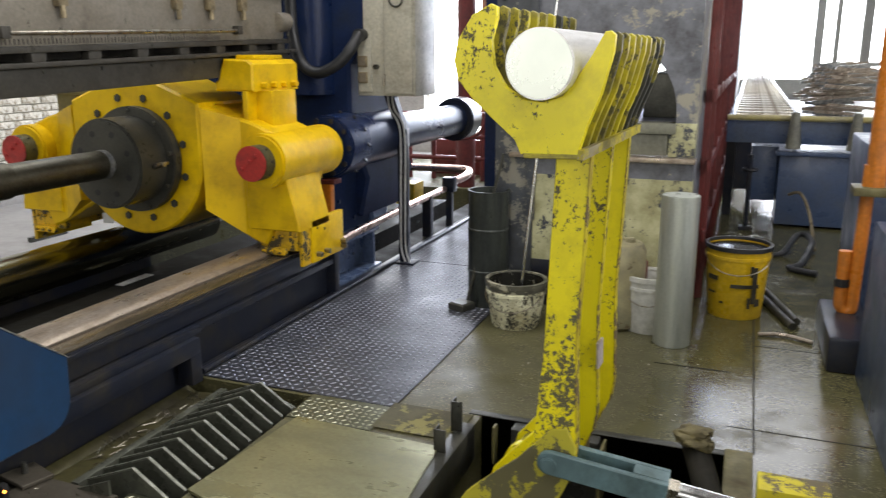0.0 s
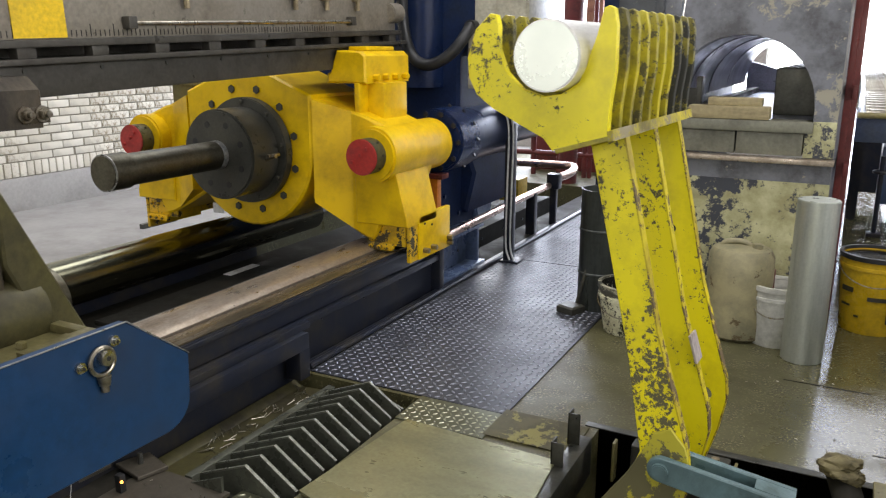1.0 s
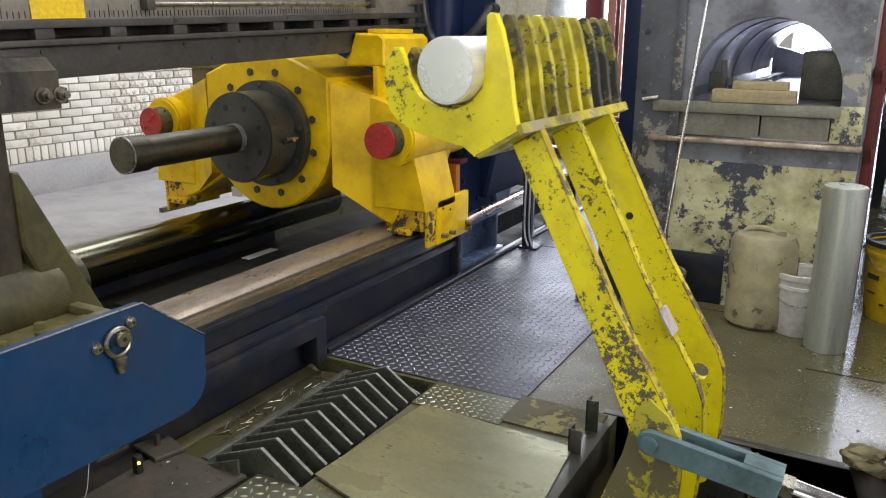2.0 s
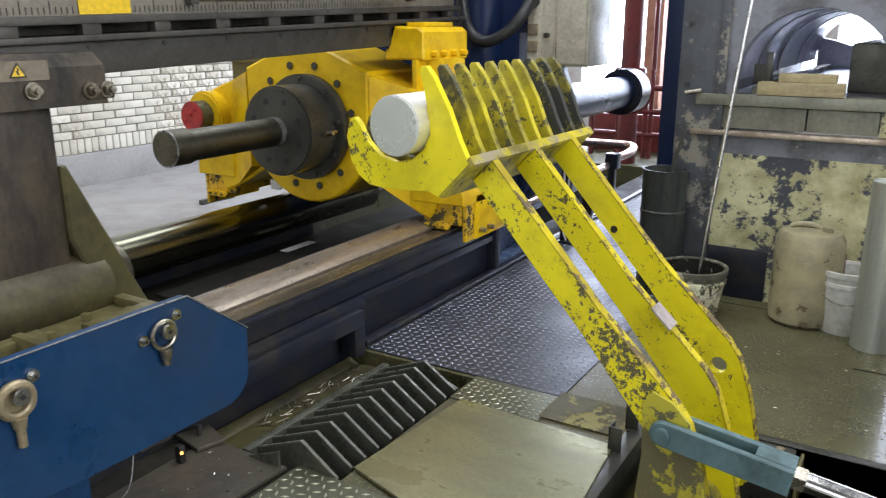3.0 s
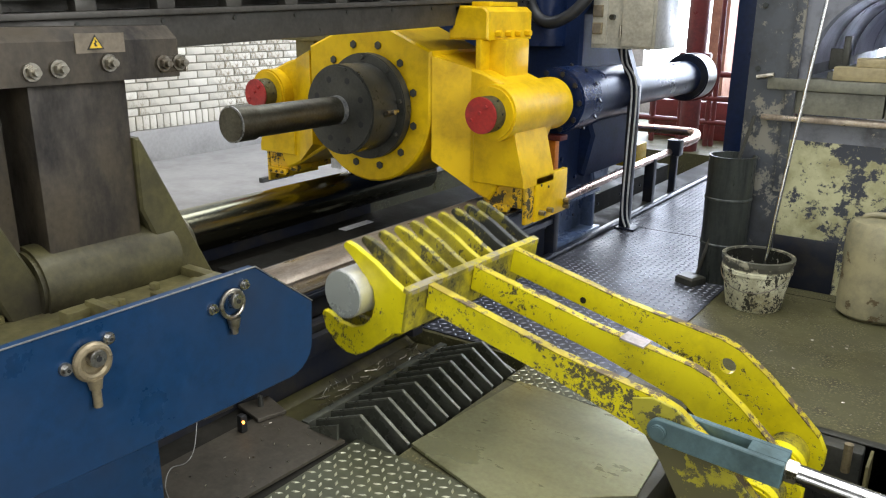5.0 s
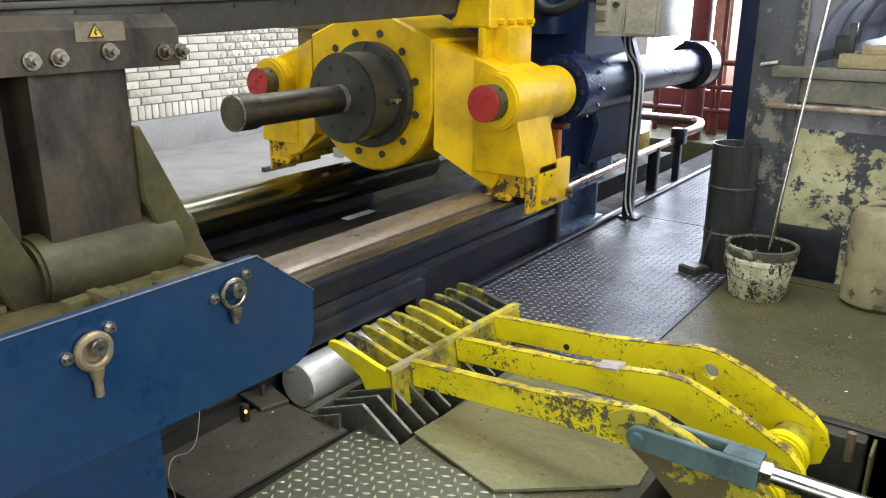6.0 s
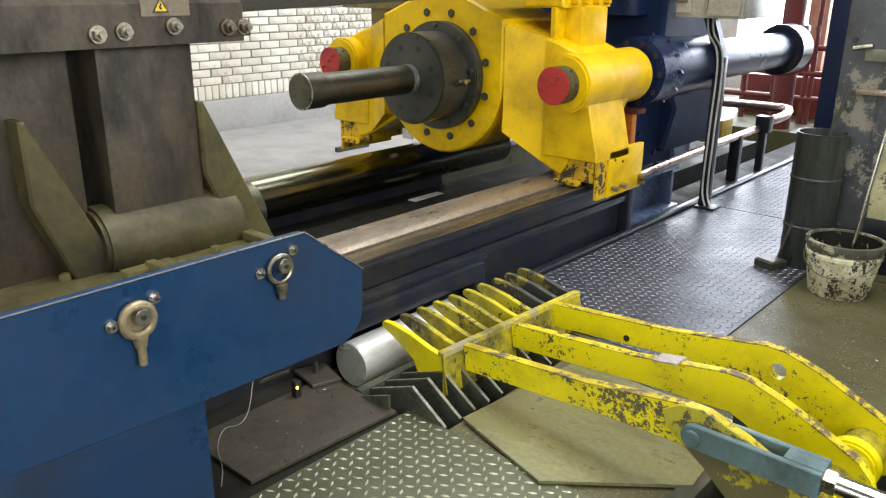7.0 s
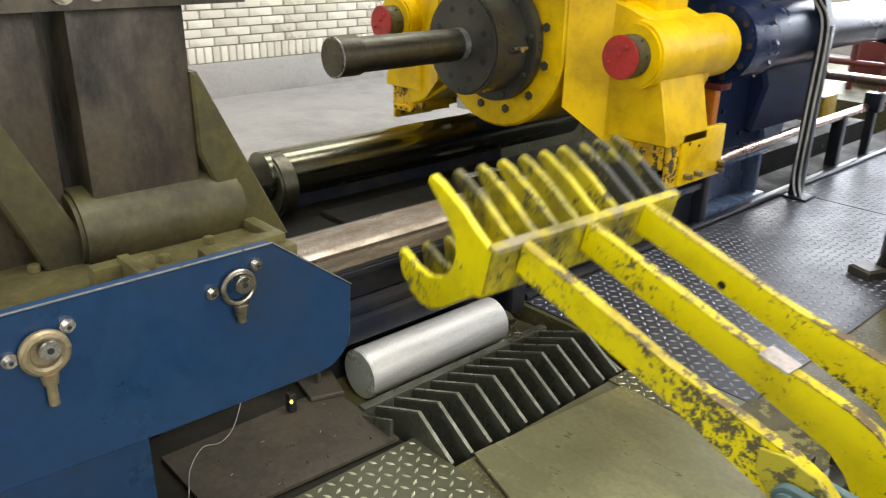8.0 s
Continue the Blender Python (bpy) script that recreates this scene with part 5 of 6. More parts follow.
# ---- pit surround ----
def pit_frame():
    t = thing("pit_surround", "rusty steel beams set round the loader pit", "steel frame")
    part("beam", box(B(), -0.955, -0.895, 1.3, 2.70, -0.14, 0.012, 0.004), BLACK_STEEL, t)
    part("beam", box(B(), -0.955, 0.03, 2.80, 2.84, -0.3, 0.004, 0.004), BLACK_STEEL, t)
    part("beam", box(B(), 0.02, 0.115, 1.3, 2.84, -0.2, 0.012, 0.004), OLIVE, t)
    for x, y, h in ((-0.965, 2.44, 0.10), (-0.965, 2.62, 0.13)):
        s = B()
        box(s, x, x + 0.045, y, y + 0.006, 0.0, h, 0.001)
        box(s, x, x + 0.006, y, y + 0.05, 0.0, h, 0.001)
        part("angle_stub", s, BLACK_STEEL, t, "upright angle iron stub")
    part("stub", tube(B(), (-0.985, 2.73, 0.0), (-0.985, 2.73, 0.07), 0.008, seg=10), BLACK_STEEL, t)
    part("stub", box(B(), -0.80, -0.79, 2.62, 2.66, -0.1, 0.05, 0.002), OLIVE, t)
    part("stub", box(B(), -0.40, -0.39, 2.60, 2.72, -0.2, 0.03, 0.002), OLIVE, t)
    part("lube_nipple", tube(B(), (-0.46, 2.68, -0.05), (-0.46, 2.68, 0.05), 0.014, seg=10), BRASS, t)
    part("bearing", box(B(), -0.76, -0.42, 2.73, 2.80, -0.42, 0.0, 0.01), BLACK_STEEL, t)


CHIP_WOOD = chipped("yellow paint on timber", (0.66, 0.56, 0.02), (0.16, 0.13, 0.07), 0.6, 20.0, 0.5, (0.25, 0.2, 0.05), 0.7)
pit_frame()
solo("timber", box(B(), 0.125, 0.34, 2.48, 2.60, 0.0, 0.07, 0.006), CHIP_WOOD, "short yellow-painted timber on the floor", "timber")
rag = B()
bmesh.ops.create_icosphere(rag, subdivisions=4, radius=0.05)
for v in rag.verts:
    v.co = Vector((v.co.x * 1.25, v.co.y, v.co.z * 0.75)) * (1 + 0.55 * noise.noise(v.co * 28) + 0.35 * abs(noise.noise(v.co * 70)))
    v.co += Vector((-0.075, 2.66, 0.12))
solo("rag", rag, RAG, "crumpled oily rag on a pipe stub", "rag")
solo("pipe_stub", tube(B(), (-0.085, 2.70, 0.09), (0.01, 2.42, -0.04), 0.045, seg=24, bevel=0.004), PIT_DARK, "black pipe stub leaning out of the pit", "pipe")


# ---- plates and joints ----
solo("pit_plate", box(B(), -0.875, -0.66, 1.72, 2.02, -0.07, -0.05, 0.004), LUG_PAINT, "grease-splashed steel plate at the pit edge", "floor plate")
for k, (a, b) in enumerate((((-0.32, 0.02), (3.62, 3.63)), ((0.115, 0.122), (2.85, 9.0)), ((0.02, 0.6), (3.05, 3.056)), ((0.12, 0.6), (4.02, 4.026)), ((-0.245, 0.12), (4.75, 4.756)), ((-1.27, -0.25), (4.20, 4.205)))):
    solo("floor_joint", box(B(), a[0], a[1], b[0], b[1], -0.004, 0.0012), PIT_DARK, "dark joint line in the concrete floor", "floor joint", "floor joints", "structure")


# ---- furnace ----
FY = 4.32


def furnace():
    t = thing("billet_furnace", "peeling cream and smoke-grey billet furnace with an arched mouth", "furnace")
    x0, x1 = -1.22, -0.245
    cx, r, sill = -0.70, 0.35, 1.06
    # upper front with the arched mouth cut through
    up = B()
    arch = [(cx + r * math.cos(a), 1.12 + r * math.sin(a)) for a in (radians(d) for d in range(180, -1, -10))]
    left = [(x0, sill), (cx - r, sill)] + arch[:10] + [(cx, 2.6), (x0, 2.6)]
    right = [(cx + r, sill), (x1, sill), (x1, 2.6), (cx, 2.6)] + arch[9:][0:10]
    prism(up, left, "y", FY, FY + 0.12)
    prism(up, right, "y", FY, FY + 0.12)
    part("front_plate", up, FURNACE_DARK, t, "smoked blue-grey front plate")
    lin = B()
    seg = [(cx + (r + 0.01) * math.cos(a), 1.12 + (r + 0.01) * math.sin(a)) for a in (radians(d) for d in range(180, -1, -10))]
    outer = [(cx + (r + 0.06) * math.cos(a), 1.12 + (r + 0.06) * math.sin(a)) for a in (radians(d) for d in range(0, 181, 10))]
    prism(lin, seg + outer, "y", FY + 0.12, FY + 3.2)
    part("lining", lin, LINING, t, "scaled metal tunnel lining")
    for y in (FY + 0.6, FY + 1.3, FY + 2.1):
        rim = prism(B(), [(cx + (r + 0.008) * math.cos(a), 1.12 + (r + 0.008) * math.sin(a)) for a in (radians(d) for d in range(180, -1, -10))] + [(cx + (r + 0.002) * math.cos(a), 1.12 + (r + 0.002) * math.sin(a)) for a in (radians(d) for d in range(0, 181, 10))], "y", y, y + 0.03)
        part("lining_rib", rim, LINING, t)
    part("hearth", box(B(), cx - r - 0.06, cx + r + 0.06, FY + 0.1, FY + 3.2, 0.9, 1.05), LINING, t)
    rails = B()
    box(rails, -0.98, -0.92, FY + 0.1, FY + 3.0, 1.05, 1.09, 0.004)
    box(rails, -0.58, -0.37, FY + 0.5, FY + 2.6, 1.05, 1.30, 0.01)
    part("skid_rail", rails, FURNACE_BAND, t)
    clamp = B()
    box(clamp, -0.99, -0.90, FY + 0.16, FY + 0.19, 1.10, 1.20, 0.004)
    box(clamp, -0.93, -0.90, FY + 0.13, FY + 0.19, 1.09, 1.26, 0.004)
    part("clamp", clamp, BLACK_STEEL, t)
    back = [(cx - r, 1.05), (cx + r, 1.05)] + [(cx + r * math.cos(a), 1.12 + r * math.sin(a)) for a in (radians(d) for d in range(0, 181, 15))]
    # baffle added to limit the tunnel's bright end, shaped to fit the camera's view
    end = B()
    prism(end, [(cx - r, 0.95), (cx + r + 0.05, 0.95), (cx + r + 0.05, 1.19), (cx + 0.06, 1.2), (cx - 0.1, 1.23), (cx - 0.22, 1.27), (cx - r, 1.3)], "y", FY + 3.2, FY + 3.26)
    part("added_end_baffle", end, LINING, t)
    part("sill", box(B(), x0, x1 - 0.1, FY - 0.05, FY + 0.1, 1.005, 1.06, 0.006), FURNACE_BAND, t, "grey-green sill")
    band = B()
    box(band, x0 + 0.04, -0.70, FY - 0.008, FY + 0.1, 0.89, 1.0, 0.004)
    box(band, -0.692, x1 - 0.14, FY - 0.008, FY + 0.1, 0.89, 1.0, 0.004)
    part("band_plate", band, FURNACE_BAND, t, "grey-green band plates")
    part("band_plate", box(B(), x1 - 0.135, x1, FY - 0.01, FY + 0.1, 0.885, 1.06, 0.004), FURNACE, t)
    part("ledge", box(B(), x0 - 0.01, x1 + 0.01, FY - 0.06, FY + 0.02, 0.855, 0.882, 0.004), RAIL_STEEL, t, "rusty ledge strip")
    part("smoke_band", box(B(), x0, x1, FY, FY + 0.1, 0.76, 0.86), FURNACE_DARK, t)
    part("lower_front", box(B(), x0, x1, FY - 0.004, FY + 0.1, 0.0, 0.76), FURNACE, t, "peeling cream lower front")
    part("foot_plate", box(B(), x0, -0.80, FY - 0.012, FY, 0.0, 0.27, 0.003), BED_BLACK, t)
    part("side", box(B(), x0, x0 + 0.05, FY + 0.1, FY + 3.3, 0.0, 2.6), FURNACE_DARK, t)
    part("side", box(B(), x1 - 0.05, x1, FY + 0.1, FY + 3.3, 0.0, 2.6), FURNACE_DARK, t)
    part("roof", box(B(), x0, x1, FY + 0.12, FY + 3.3, 2.55, 2.62), FURNACE_DARK, t)
    post = B()
    box(post, x0 - 0.10, x0 + 0.12, FY - 0.03, FY + 0.12, 0.0, 2.6, 0.006)
    box(post, x0 + 0.09, x0 + 0.135, FY - 0.045, FY - 0.02, 0.5, 2.6, 0.004)
    part("frame_post", post, POST_SLATE, t, "dark slate frame post")
    part("latch", tube(B(), (x0 - 0.05, FY - 0.06, 1.06), (x0 + 0.03, FY - 0.06, 1.075), 0.012, seg=10), FITTING, t)
    bolts(t, [(x0 - 0.055, FY - 0.03, 0.2 + 0.3 * k) for k in range(8)], (0, -1, 0), 0.014, 0.012, DRUM)
    part("door_post", box(B(), x0 - 0.32, x0 - 0.13, FY + 0.45, FY + 0.6, 0.0, 2.6, 0.006), BLUE_DARK, t, "dark blue upright channel")


furnace()
solo("timber", box(B(), -0.93, -0.545, FY - 0.05, FY + 0.05, 1.062, 1.125, 0.005), WOOD, "short timber block lying on the furnace sill", "timber", "timbers on the sill")
solo("timber", box(B(), -0.84, -0.585, FY - 0.03, FY + 0.06, 1.126, 1.165, 0.005), WOOD, "thin timber piece stacked on the sill block", "timber", "timbers on the sill")
solo("rake_rod", tube(B(), (-1.055, 3.86, 0.02), (-0.93, 4.05, 1.75), 0.0085, seg=12), ROD_CHROME, "long steel rake rod standing in the pail", "rod")
solo("shovel_rod", tube(B(), (-1.42, 4.10, 0.02), (-1.24, 4.19, 0.88), 0.009, seg=10), BLACK_STEEL, "thin dark rod leaning on the drum", "rod")


def drum():
    t = thing("scrap_drum", "dark grey sheet-metal drum beside the furnace", "drum", (-1.33, 4.22, 0.0))
    b = B()
    lathe(b, [(0.111, 0.0), (0.115, 0.01), (0.115, 0.66), (0.119, 0.67), (0.108, 0.67), (0.105, 0.1), (0.02, 0.09)], seg=32)
    part("shell", b, DRUM, t)
    for z in (0.2, 0.44):
        part("hoop", lathe(B(), [(0.114, z), (0.119, z + 0.006), (0.119, z + 0.014), (0.114, z + 0.02)], seg=32, ring=True), DRUM, t)


drum()
solo("shovel", prism(B(), [(-1.50, 4.02), (-1.40, 3.98), (-1.36, 4.08), (-1.47, 4.12)], "z", 0.0, 0.05, 0.01), BLACK_STEEL, "black worn shovel lying by the drum", "shovel")


def pail(name, label, place, r0, r1, h, material, rim, handle=True):
    t = thing(name, label, "bucket", place)
    b = lathe(B(), [(r0, 0.0), (r0 + 0.003, 0.006), (r1, h - 0.07), (r1 + 0.006, h - 0.068), (r1 + 0.006, h - 0.052), (r1 + 0.002, h - 0.05), (r1 + 0.004, h - 0.01), (r1 + 0.008, h), (r1 - 0.004, h), (r1 - 0.006, h - 0.06), (r0 - 0.003, 0.02), (0.01, 0.018)], seg=40)
    part("body", b, material, t)
    part("rim", lathe(B(), [(r1 + 0.001, h - 0.022), (r1 + 0.011, h - 0.02), (r1 + 0.012, h + 0.003), (r1 - 0.006, h + 0.004), (r1 - 0.007, h - 0.01)], seg=40, ring=True), rim, t)
    if handle:
        pts = [(r1 * 1.05 * math.cos(a), r1 * 1.07 * math.sin(a), h - 0.045 - 0.16 * max(0, -math.sin(a)) * 0.6) for a in (radians(180 + 15 * k) for k in range(13))]
        part("handle", hose(B(), pts, 0.003, 6, 3), FITTING, t)
    return t


p = pail("oil_pail", "white plastic pail splashed with black oil", (-1.082, 3.935, 0.0), 0.125, 0.155, 0.25, BUCKET_WHITE, SPLASH)
part("splash_band", lathe(B(), [(0.1545, 0.205), (0.1575, 0.206), (0.164, 0.235), (0.1665, 0.252), (0.150, 0.2545), (0.147, 0.20)], seg=40, ring=True), SPLASH, p, "oil-blackened rim")
part("oil_coat", lathe(B(), [(0.1455, 0.168), (0.1475, 0.185), (0.1478, 0.246), (0.1460, 0.246), (0.1440, 0.185), (0.1425, 0.168)], seg=40, ring=True), SPLASH_DARK, p, "black oil running down the inside")
part("oil", tube(B(), (0, 0, 0.165), (0, 0, 0.17), 0.14, seg=32), OIL, p, "black oil")
pail("white_pail", "white plastic pail standing behind the upright billet", (-0.41, 4.10, 0.0), 0.105, 0.125, 0.30, BUCKET_CLEAN, BUCKET_CLEAN)
y = pail("yellow_pail", "yellow plastic oil pail with black print and water", (0.012, 4.545, 0.0), 0.14, 0.165, 0.40, BUCKET_YELLOW, RUBBER)
part("water", tube(B(), (0, 0, 0.375), (0, 0, 0.380), 0.155, seg=32), OIL, y, "dark standing liquid")


def print_band(parent, a0, a1, z0, z1, r, material, steps=10):
    b = B()
    pts = [radians(a0 + (a1 - a0) * k / steps) for k in range(steps + 1)]
    outline = [(r * math.cos(a), r * math.sin(a)) for a in pts] + [((r - 0.003) * math.cos(a), (r - 0.003) * math.sin(a)) for a in pts[::-1]]
    prism(b, outline, "z", z0, z1)
    part("print", b, material, parent, "black printed mark")


for a0, a1, z0, z1 in ((-100, -45, 0.185, 0.205), (-60, -50, 0.10, 0.30), (-66, -60, 0.07, 0.13), (-66, -60, 0.25, 0.31), (-50, -38, 0.08, 0.12), (-150, -125, 0.215, 0.24), (-150, -130, 0.14, 0.15), (-120, -112, 0.09, 0.10)):
    print_band(y, a0, a1, z0, z1, 0.148 + 0.025 * (z0 + z1) / 0.72 + 0.003, PAIL_PRINT)


def jerrycan():
    t = thing("jerrycan", "grimy cream plastic jerrycan against the furnace", "jerrycan", (-0.59, 4.11, 0.0))
    b = B()
    lathe(b, [(0.11, 0.0), (0.135, 0.02), (0.14, 0.1), (0.136, 0.2), (0.14, 0.3), (0.138, 0.42), (0.12, 0.455), (0.05, 0.47)], seg=28)
    for v in b.verts:
        v.co.x *= 1.12
    part("body", b, CAN, t)
    hnd = B()
    hose(hnd, [(-0.10, 0, 0.43), (-0.08, 0, 0.475), (0.0, 0, 0.485), (0.05, 0, 0.46)], 0.014, 10)
    part("handle", hnd, CAN, t)
    part("spout", tube(B(), (0.07, -0.02, 0.45), (0.07, -0.02, 0.485), 0.026, seg=18, bevel=0.004), CAN, t)


jerrycan()
up = thing("standing_billet", "upright pale aluminium billet standing on the floor", "billet", (-0.270, 3.925, 0.0))
part("log", tube(B(), (0, 0, 0), (0, 0, 0.752), 0.09, seg=48, bevel=0.003), BILLET_DULL, up)
part("top_face", tube(B(), (0, 0, 0.750), (0, 0, 0.7535), 0.085, seg=48), BILLET_END, up)
solo("red_can", tube(B(), (-0.47, 4.22, 0.0), (-0.47, 4.22, 0.34), 0.035, seg=20, bevel=0.008), RED_OXIDE, "small red can behind the white pail", "can")


# ---- aisle on the far side ----
def lattice():
    t = thing("red_lattice", "red oxide steel lattice guard along the aisle", "guard frame")
    for k in range(9):
        yy = 4.75 + 0.75 * k
        b = B()
        box(b, -0.235, -0.20, yy, yy + 0.05, 0.0, 3.4, 0.004)
        box(b, -0.20, -0.175, yy + 0.02, yy + 0.03, 0.0, 3.4)
        part("post", b, RED_OXIDE, t)
    for z in (0.35, 0.75, 1.15, 2.3):
        part("rail", box(B(), -0.20, -0.18, 4.7, 10.85, z, z + 0.07, 0.004), RED_OXIDE, t)


lattice()


def roller_table():
    t = thing("run_out_table", "dark blue run-out roller table down the aisle, haze painted in", "roller table")
    fr = B()
    box(fr, -0.16, -0.10, 7.3, 24, 0.80, 0.88, 0.006)
    box(fr, 0.38, 0.44, 7.3, 24, 0.80, 0.88, 0.006)
    part("frame", fr, BED_BLACK, t)
    part("cross_beam", box(B(), -0.16, 1.9, 7.14, 7.24, 0.69, 0.875, 0.006), HAZE_BLUE, t, "haze-tinted blue cross beam")
    me = mesh_of("roller", tube(B(), (-0.10, 0, 0), (0.38, 0, 0), 0.042, seg=12), FITTING)
    for k in range(36):
        r = new("roller", me)
        r.parent, r.location = t, (0, 7.6 + 0.42 * k, 0.88)
    part("rail_tube", tube(B(), (-0.16, 7.12, 0.90), (1.9, 7.12, 0.90), 0.024, seg=16), RAIL_DULL, t, "dull dusty yellow rail tube")
    body = B()
    box(body, 0.27, 1.9, 7.10, 7.7, 0.02, 0.60, 0.01)
    box(body, 0.24, 1.92, 7.06, 7.75, 0.60, 0.635, 0.006)
    part("drive_box", body, HAZE_BLUE, t)
    part("gear_box", box(B(), 0.05, 0.262, 7.2, 7.6, 0.20, 0.66, 0.012), HAZE_BLUE, t, "haze-tinted blue gear box")
    for x in (0.36, 0.81):
        part("stop_post", tube(B(), (x, 7.07, 0.66), (x, 7.07, 0.955), 0.062, 0.032, seg=16, bevel=0.006), STOP_GREY, t, "tapered stop post")
    for k in range(5):
        part("leg", box(B(), -0.16, -0.08, 7.5 + 3.2 * k, 7.58 + 3.2 * k, 0.0, 0.80), BED_BLACK, t)
    # plate added under the table to block the bright floor reflection beyond
    part("reflection_block", box(B(), -0.09, 0.37, 8.4, 8.43, 0.1, 0.79), BED_BLACK, t)


roller_table()
heap = thing("profile_stack", "brown heap of scrap profiles piled on a rack", "metal stack")
r8 = random.Random(8)
part("rack", box(B(), 0.62, 2.3, 12.4, 18.0, 0.0, 0.5, 0.01), BED_BLACK, heap, "dark rack base")
for k in range(120):
    yy = r8.uniform(12.6, 17.8)
    lay = r8.random()
    z = 0.52 + lay * 0.72
    x = r8.uniform(0.66 + 0.45 * lay, 1.1)
    a = r8.uniform(-0.25, 0.25)
    l = r8.uniform(0.3, 0.9)
    me = box(B(), 0, l, -0.03, 0.03, -0.02, 0.02)
    ob = part("profile", me, RAIL_STEEL if k % 3 else BARE_EDGE, heap)
    ob.matrix_local = pose(x, yy, z, 0, r8.uniform(-8, 8), math.degrees(a))
st = thing("valve_stand", "dark valve stand pipe in the aisle", "stand pipe", (0.05, 6.88, 0))
part("pipe", tube(B(), (0, 0, 0), (0, 0, 0.62), 0.018, seg=12), BED_BLACK, st)
part("wheel", hose(B(), [(0.05 * math.cos(a), 0.05 * math.sin(a), 0.5) for a in (radians(45 * k) for k in range(9))], 0.014, 8, 3), BED_BLACK, st)
part("foot", box(B(), -0.05, 0.05, -0.05, 0.05, 0, 0.03, 0.004), BED_BLACK, st)


def blue_box():
    t = thing("blue_cabinet", "haze-tinted blue machine cabinet with orange pipes at its end", "machine")
    part("body", box(B(), 0.54, 1.5, 2.1, 3.75, 0.0, 0.72, 0.012), HAZE_BLUE, t)
    part("foot", box(B(), 0.42, 0.62, 3.78, 4.42, 0.0, 0.17, 0.02), BED_BLACK, t)
    part("back_box", box(B(), 0.60, 1.5, 4.5, 5.4, 0.0, 0.95, 0.012), HAZE_BLUE, t, "dark blue rear box")
    for x, yy in ((0.55, 4.2), (0.70, 4.1)):
        p = part("orange_pipe", hose(B(), [(x + 0.01, yy, 0.90), (x + 0.005, yy, 0.5), (x, yy, 0.22), (x - 0.005, yy, 0.19), (x - 0.025, yy, 0.175), (x - 0.048, yy, 0.20), (x - 0.052, yy, 0.24), (x - 0.054, yy, 0.48)], 0.03, 14), ORANGE, t, "orange painted pipe bend")
        part("collar", tube(B(), (x - 0.054, yy, 0.30), (x - 0.054, yy, 0.34), 0.036, seg=16, bevel=0.003), BED_BLACK, p)
    part("orange_column", tube(B(), (0.585, 4.2, 0.80), (0.585, 4.2, 3.4), 0.045, seg=24), ORANGE, t, "tall orange pipe")
    part("clamp", box(B(), 0.49, 0.80, 4.12, 4.28, 0.76, 0.80, 0.006), OLIVE, t, "grey clamp plate")


blue_box()
for k, (a, b) in enumerate((((0.17, 4.98, 0.03), (0.33, 4.42, 0.022)), ((0.17, 4.82, 0.02), (0.31, 4.34, 0.018)))):
    solo("steel_bar", tube(B(), a, b, 0.022, seg=12), BLACK_STEEL, "black steel bar lying on the floor", "bar", "bars by the pail")
solo("steel_strip", hose(B(), [(0.14, 4.18, 0.012), (0.26, 4.20, 0.014), (0.39, 4.14, 0.012)], 0.011, 8), RAIL_STEEL, "thin rusty strip on the floor", "bar")
solo("hose", hose(B(), [(0.36, 6.95, 0.30), (0.44, 6.85, 0.33), (0.50, 6.6, 0.22), (0.53, 6.2, 0.02)], 0.012, 8), BRASS, "pale hose curled from the drive box", "hose")
solo("hose", hose(B(), [(0.18, 6.0, 0.02), (0.30, 6.0, 0.02), (0.42, 6.25, 0.12), (0.50, 6.1, 0.1), (0.42, 5.75, 0.02), (0.34, 5.6, 0.02), (0.50, 5.5, 0.02)], 0.022, 10), RUBBER, "black rubber hose curled on the floor", "hose")


# ---- behind the press ----
def pipework():
    t = thing("red_pipework", "red oxide pipe frames and column behind the press", "pipework")
    part("column", tube(B(), (-2.86, 8.2, 0.0), (-2.86, 8.2, 4.5), 0.10, seg=28), RED_OXIDE, t, "dark red round column")
    for x, yy in ((-2.74, 8.6), (-2.1, 9.4)):
        part("pipe", tube(B(), (x, yy, 0.0), (x, yy, 4.5), 0.024, seg=14), RED_OXIDE, t)
    for z in (0.25, 0.5, 0.75):
        part("rail", tube(B(), (-3.9, 8.6, z), (-1.7, 8.6, z), 0.03, seg=12), RED_OXIDE, t)
    for k in range(7):
        part("baluster", tube(B(), (-3.7 + 0.3 * k, 8.6, 0.0), (-3.7 + 0.3 * k, 8.6, 0.75), 0.028, seg=10), RED_OXIDE, t)
    valve = tube(B(), (-2.60, 7.6, 0.62), (-2.60, 7.6, 0.88), 0.02, seg=12)
    tube(valve, (-2.66, 7.6, 0.78), (-2.54, 7.6, 0.78), 0.016, seg=10)
    lathe(valve, [(0.015, 0.0), (0.045, 0.005), (0.045, 0.02), (0.015, 0.025)], (-2.60, 7.6, 0.86), seg=16)
    part("valve", valve, FITTING, t, "bright steel hand valve")
    part("hose", hose(B(), [(-2.95, 7.6, 0.60), (-2.72, 7.6, 0.58), (-2.52, 7.6, 0.64), (-2.44, 7.6, 0.82), (-2.45, 7.6, 1.0)], 0.018, 10), RED_OXIDE, t)
    part("flange", tube(B(), (-2.86, 8.2, 0.92), (-2.86, 8.2, 0.98), 0.16, seg=28, bevel=0.008), RED_OXIDE, t, "bolted pipe flange")
    part("tank", box(B(), -3.6, -2.5, 9.0, 9.6, 0.0, 0.42, 0.02), RED_OXIDE, t)


pipework()
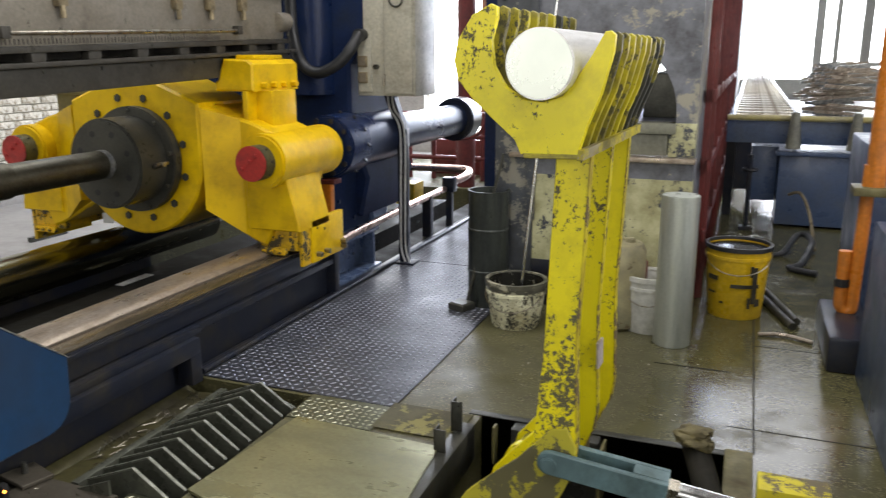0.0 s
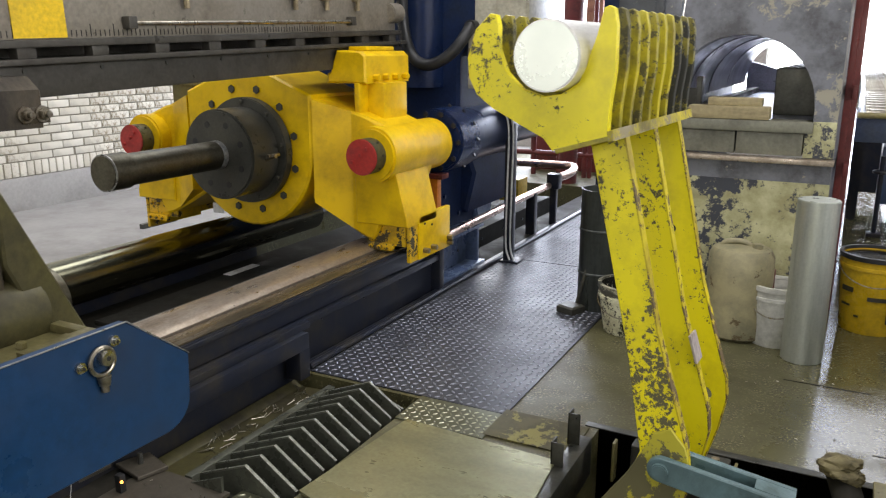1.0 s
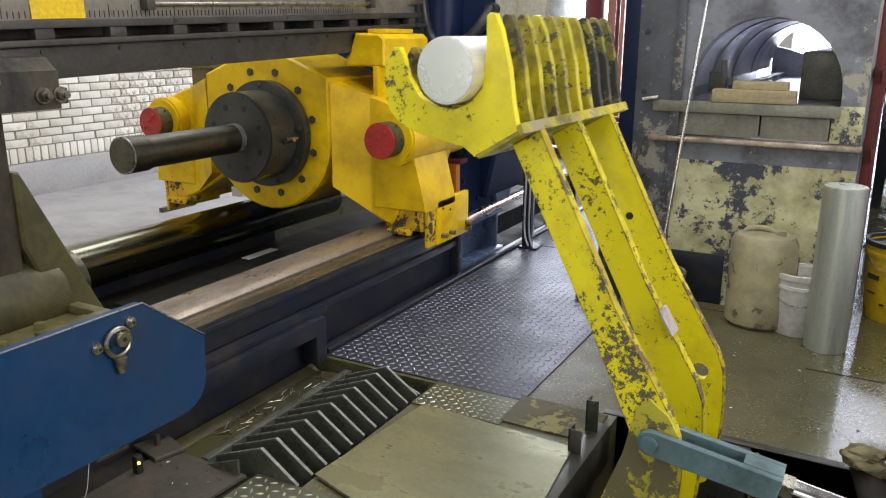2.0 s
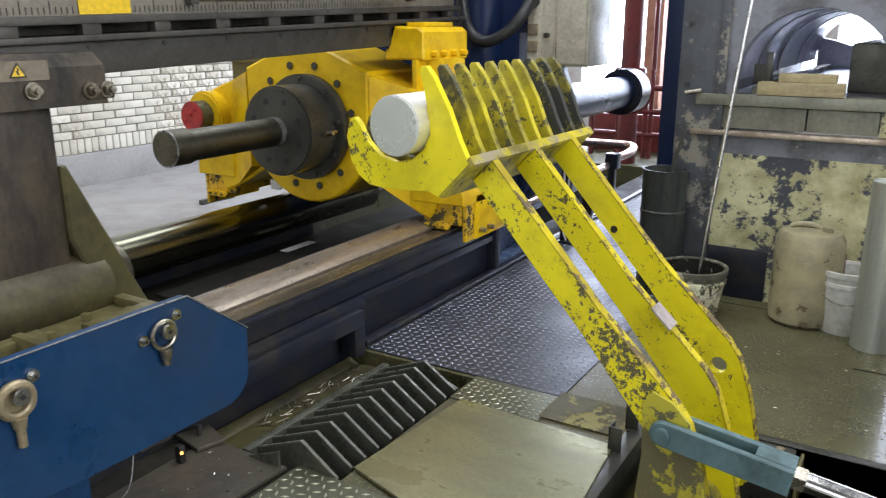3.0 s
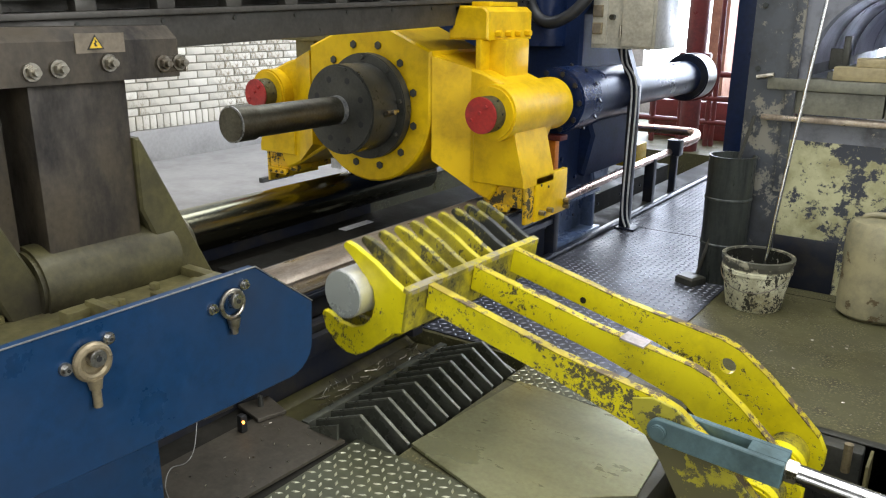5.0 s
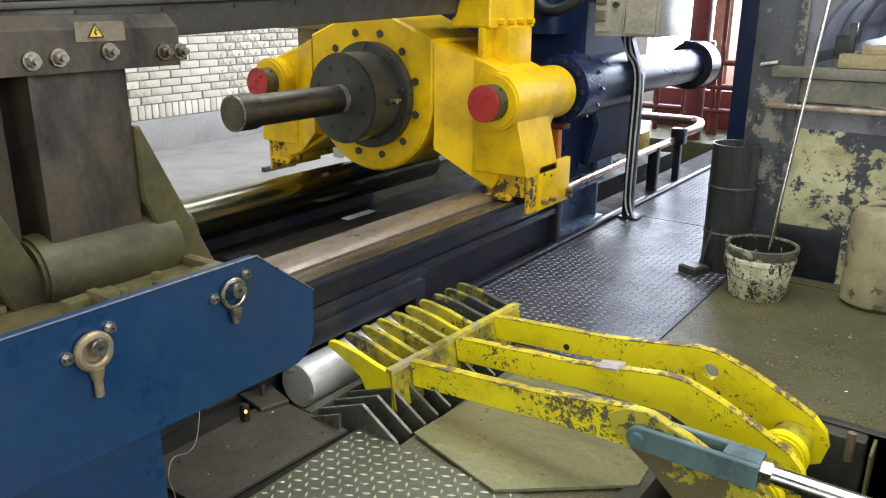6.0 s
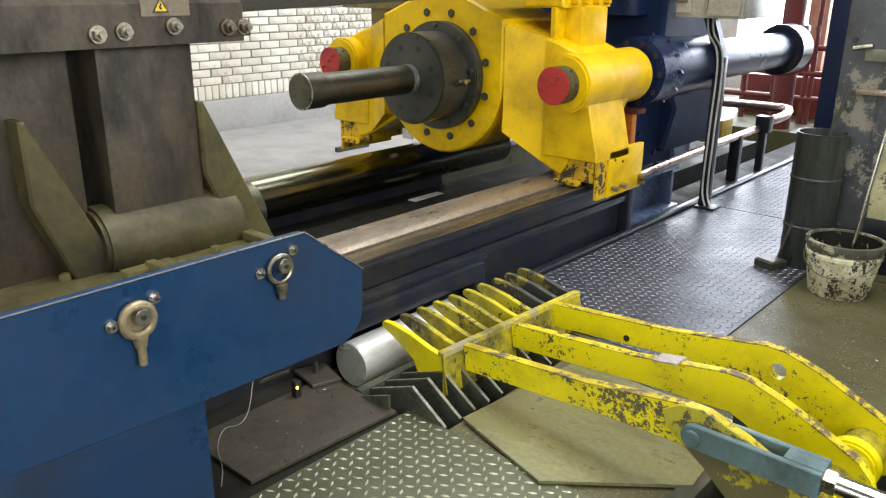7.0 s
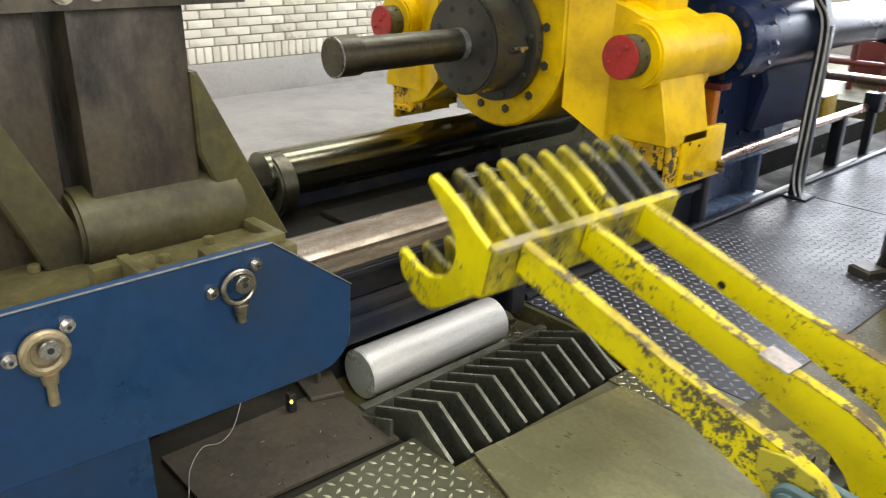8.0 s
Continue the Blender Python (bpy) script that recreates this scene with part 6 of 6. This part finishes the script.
wall_with_windows("wall_pier", "x", 10.4, 0.4, -3.42, -3.2, 0, 6, [], RED_BRICK, "red brick pier between the windows")


def copper_line():
    t = thing("copper_pipe", "pale copper pipe loop along the press bed", "pipe")
    part("run", hose(B(), [(-2.27, 4.08, 0.30), (-2.28, 4.4, 0.31), (-2.28, 5.2, 0.33), (-2.28, 6.0, 0.34)], 0.026, 14), COPPER, t)
    part("loop", hose(B(), [(-2.85, 6.6, 0.42), (-2.4, 6.62, 0.42), (-2.26, 6.55, 0.42), (-2.22, 6.35, 0.40), (-2.26, 6.1, 0.38)], 0.034, 14), COPPER, t)
    for yy in (5.62,):
        part("bracket", box(B(), -2.32, -2.25, yy, yy + 0.06, 0.02, 0.34, 0.004), BED_BLACK, t)
    part("clamp", box(B(), -2.31, -2.21, 6.03, 6.12, 0.31, 0.43, 0.006), BED_BLACK, t, "black clamp block")
    part("leg", box(B(), -2.285, -2.235, 6.05, 6.10, 0.02, 0.31, 0.004), BED_BLACK, t)
    part("valve", box(B(), -2.58, -2.42, 5.7, 5.9, 0.25, 0.42, 0.01), SCALE_YELLOW, t, "yellow valve block")


copper_line()
solo("bed_deck", box(B(), -2.45, -2.21, 4.45, 7.9, 0.0, 0.02, 0.004), PIT_DARK, "black deck strip beside the rear bed", "deck plate")
edge = B()
tube(edge, (-2.215, 2.75, 0.018), (-2.215, 8.1, 0.018), 0.016, seg=10)
solo("edge_pipe", edge, BED_BLACK, "thin black pipe along the walkway edge", "pipe")
solo("floor_bar", box(B(), -5.1, -5.06, 4.4, 4.75, 0.012, 0.05), BLACK_STEEL, "short dark bar on the pale floor", "bar")

# rail of the pale floor edge
solo("far_rail", box(B(), BEDPIT[0] - 0.06, BEDPIT[0] + 0.02, -2.0, 8.0, 0.0, 0.05, 0.006), PALE_FLOOR, "pale concrete kerb along the press pit", "kerb", kind="structure")


# ---- brick facing of the west wall ----
def bricks():
    t = solo("wall_facing", box(B(), WALL_X - 0.03, WALL_X - 0.012, -5.9, 10.9, 0.0, 2.7), MORTAR, "whitewashed brickwork over a grey plinth", "wall", kind="structure")
    part("plinth", box(B(), WALL_X - 0.012, WALL_X + 0.03, -5.9, 10.9, 0.0, 0.30, 0.004), PLINTH, t, "grey cement plinth")
    me = mesh_of("brick", box(B(), 0, 0.014, -0.106, 0.106, 0, 0.062, 0.004), BRICK)
    head = mesh_of("brick", box(B(), 0, 0.016, -0.031, 0.031, 0, 0.125, 0.004), BRICK)
    r = random.Random(7)
    far = B()
    count = 0
    for k in range(int(4.6 / 0.073)):
        ob = new("brick", head)
        ob.parent, ob.location = t, (WALL_X - 0.012 + r.uniform(-0.002, 0.002), 2.9 + 0.073 * k, 0.305)
    for row in range(31):
        z = 0.44 + 0.073 * row
        yy = -5.6 + (0.112 if row % 2 else 0.0)
        while yy < 10.7:
            y = yy + r.uniform(-0.004, 0.004)
            if 3.0 < y < 7.4 and row < 13 and count < 260:
                ob = new("brick", me)
                ob.parent, ob.location = t, (WALL_X - 0.012 + r.uniform(-0.003, 0.003), y, z)
                count += 1
            else:
                box(far, WALL_X - 0.012, WALL_X + r.uniform(-0.001, 0.004), y - 0.106, y + 0.106, z, z + 0.062)
            yy += 0.224
    ob = part("far_bricks", far, BRICK, t, "whitewashed bricks")
    ob["kind"] = "stuff"


bricks()

# ---- movement ----
motions()
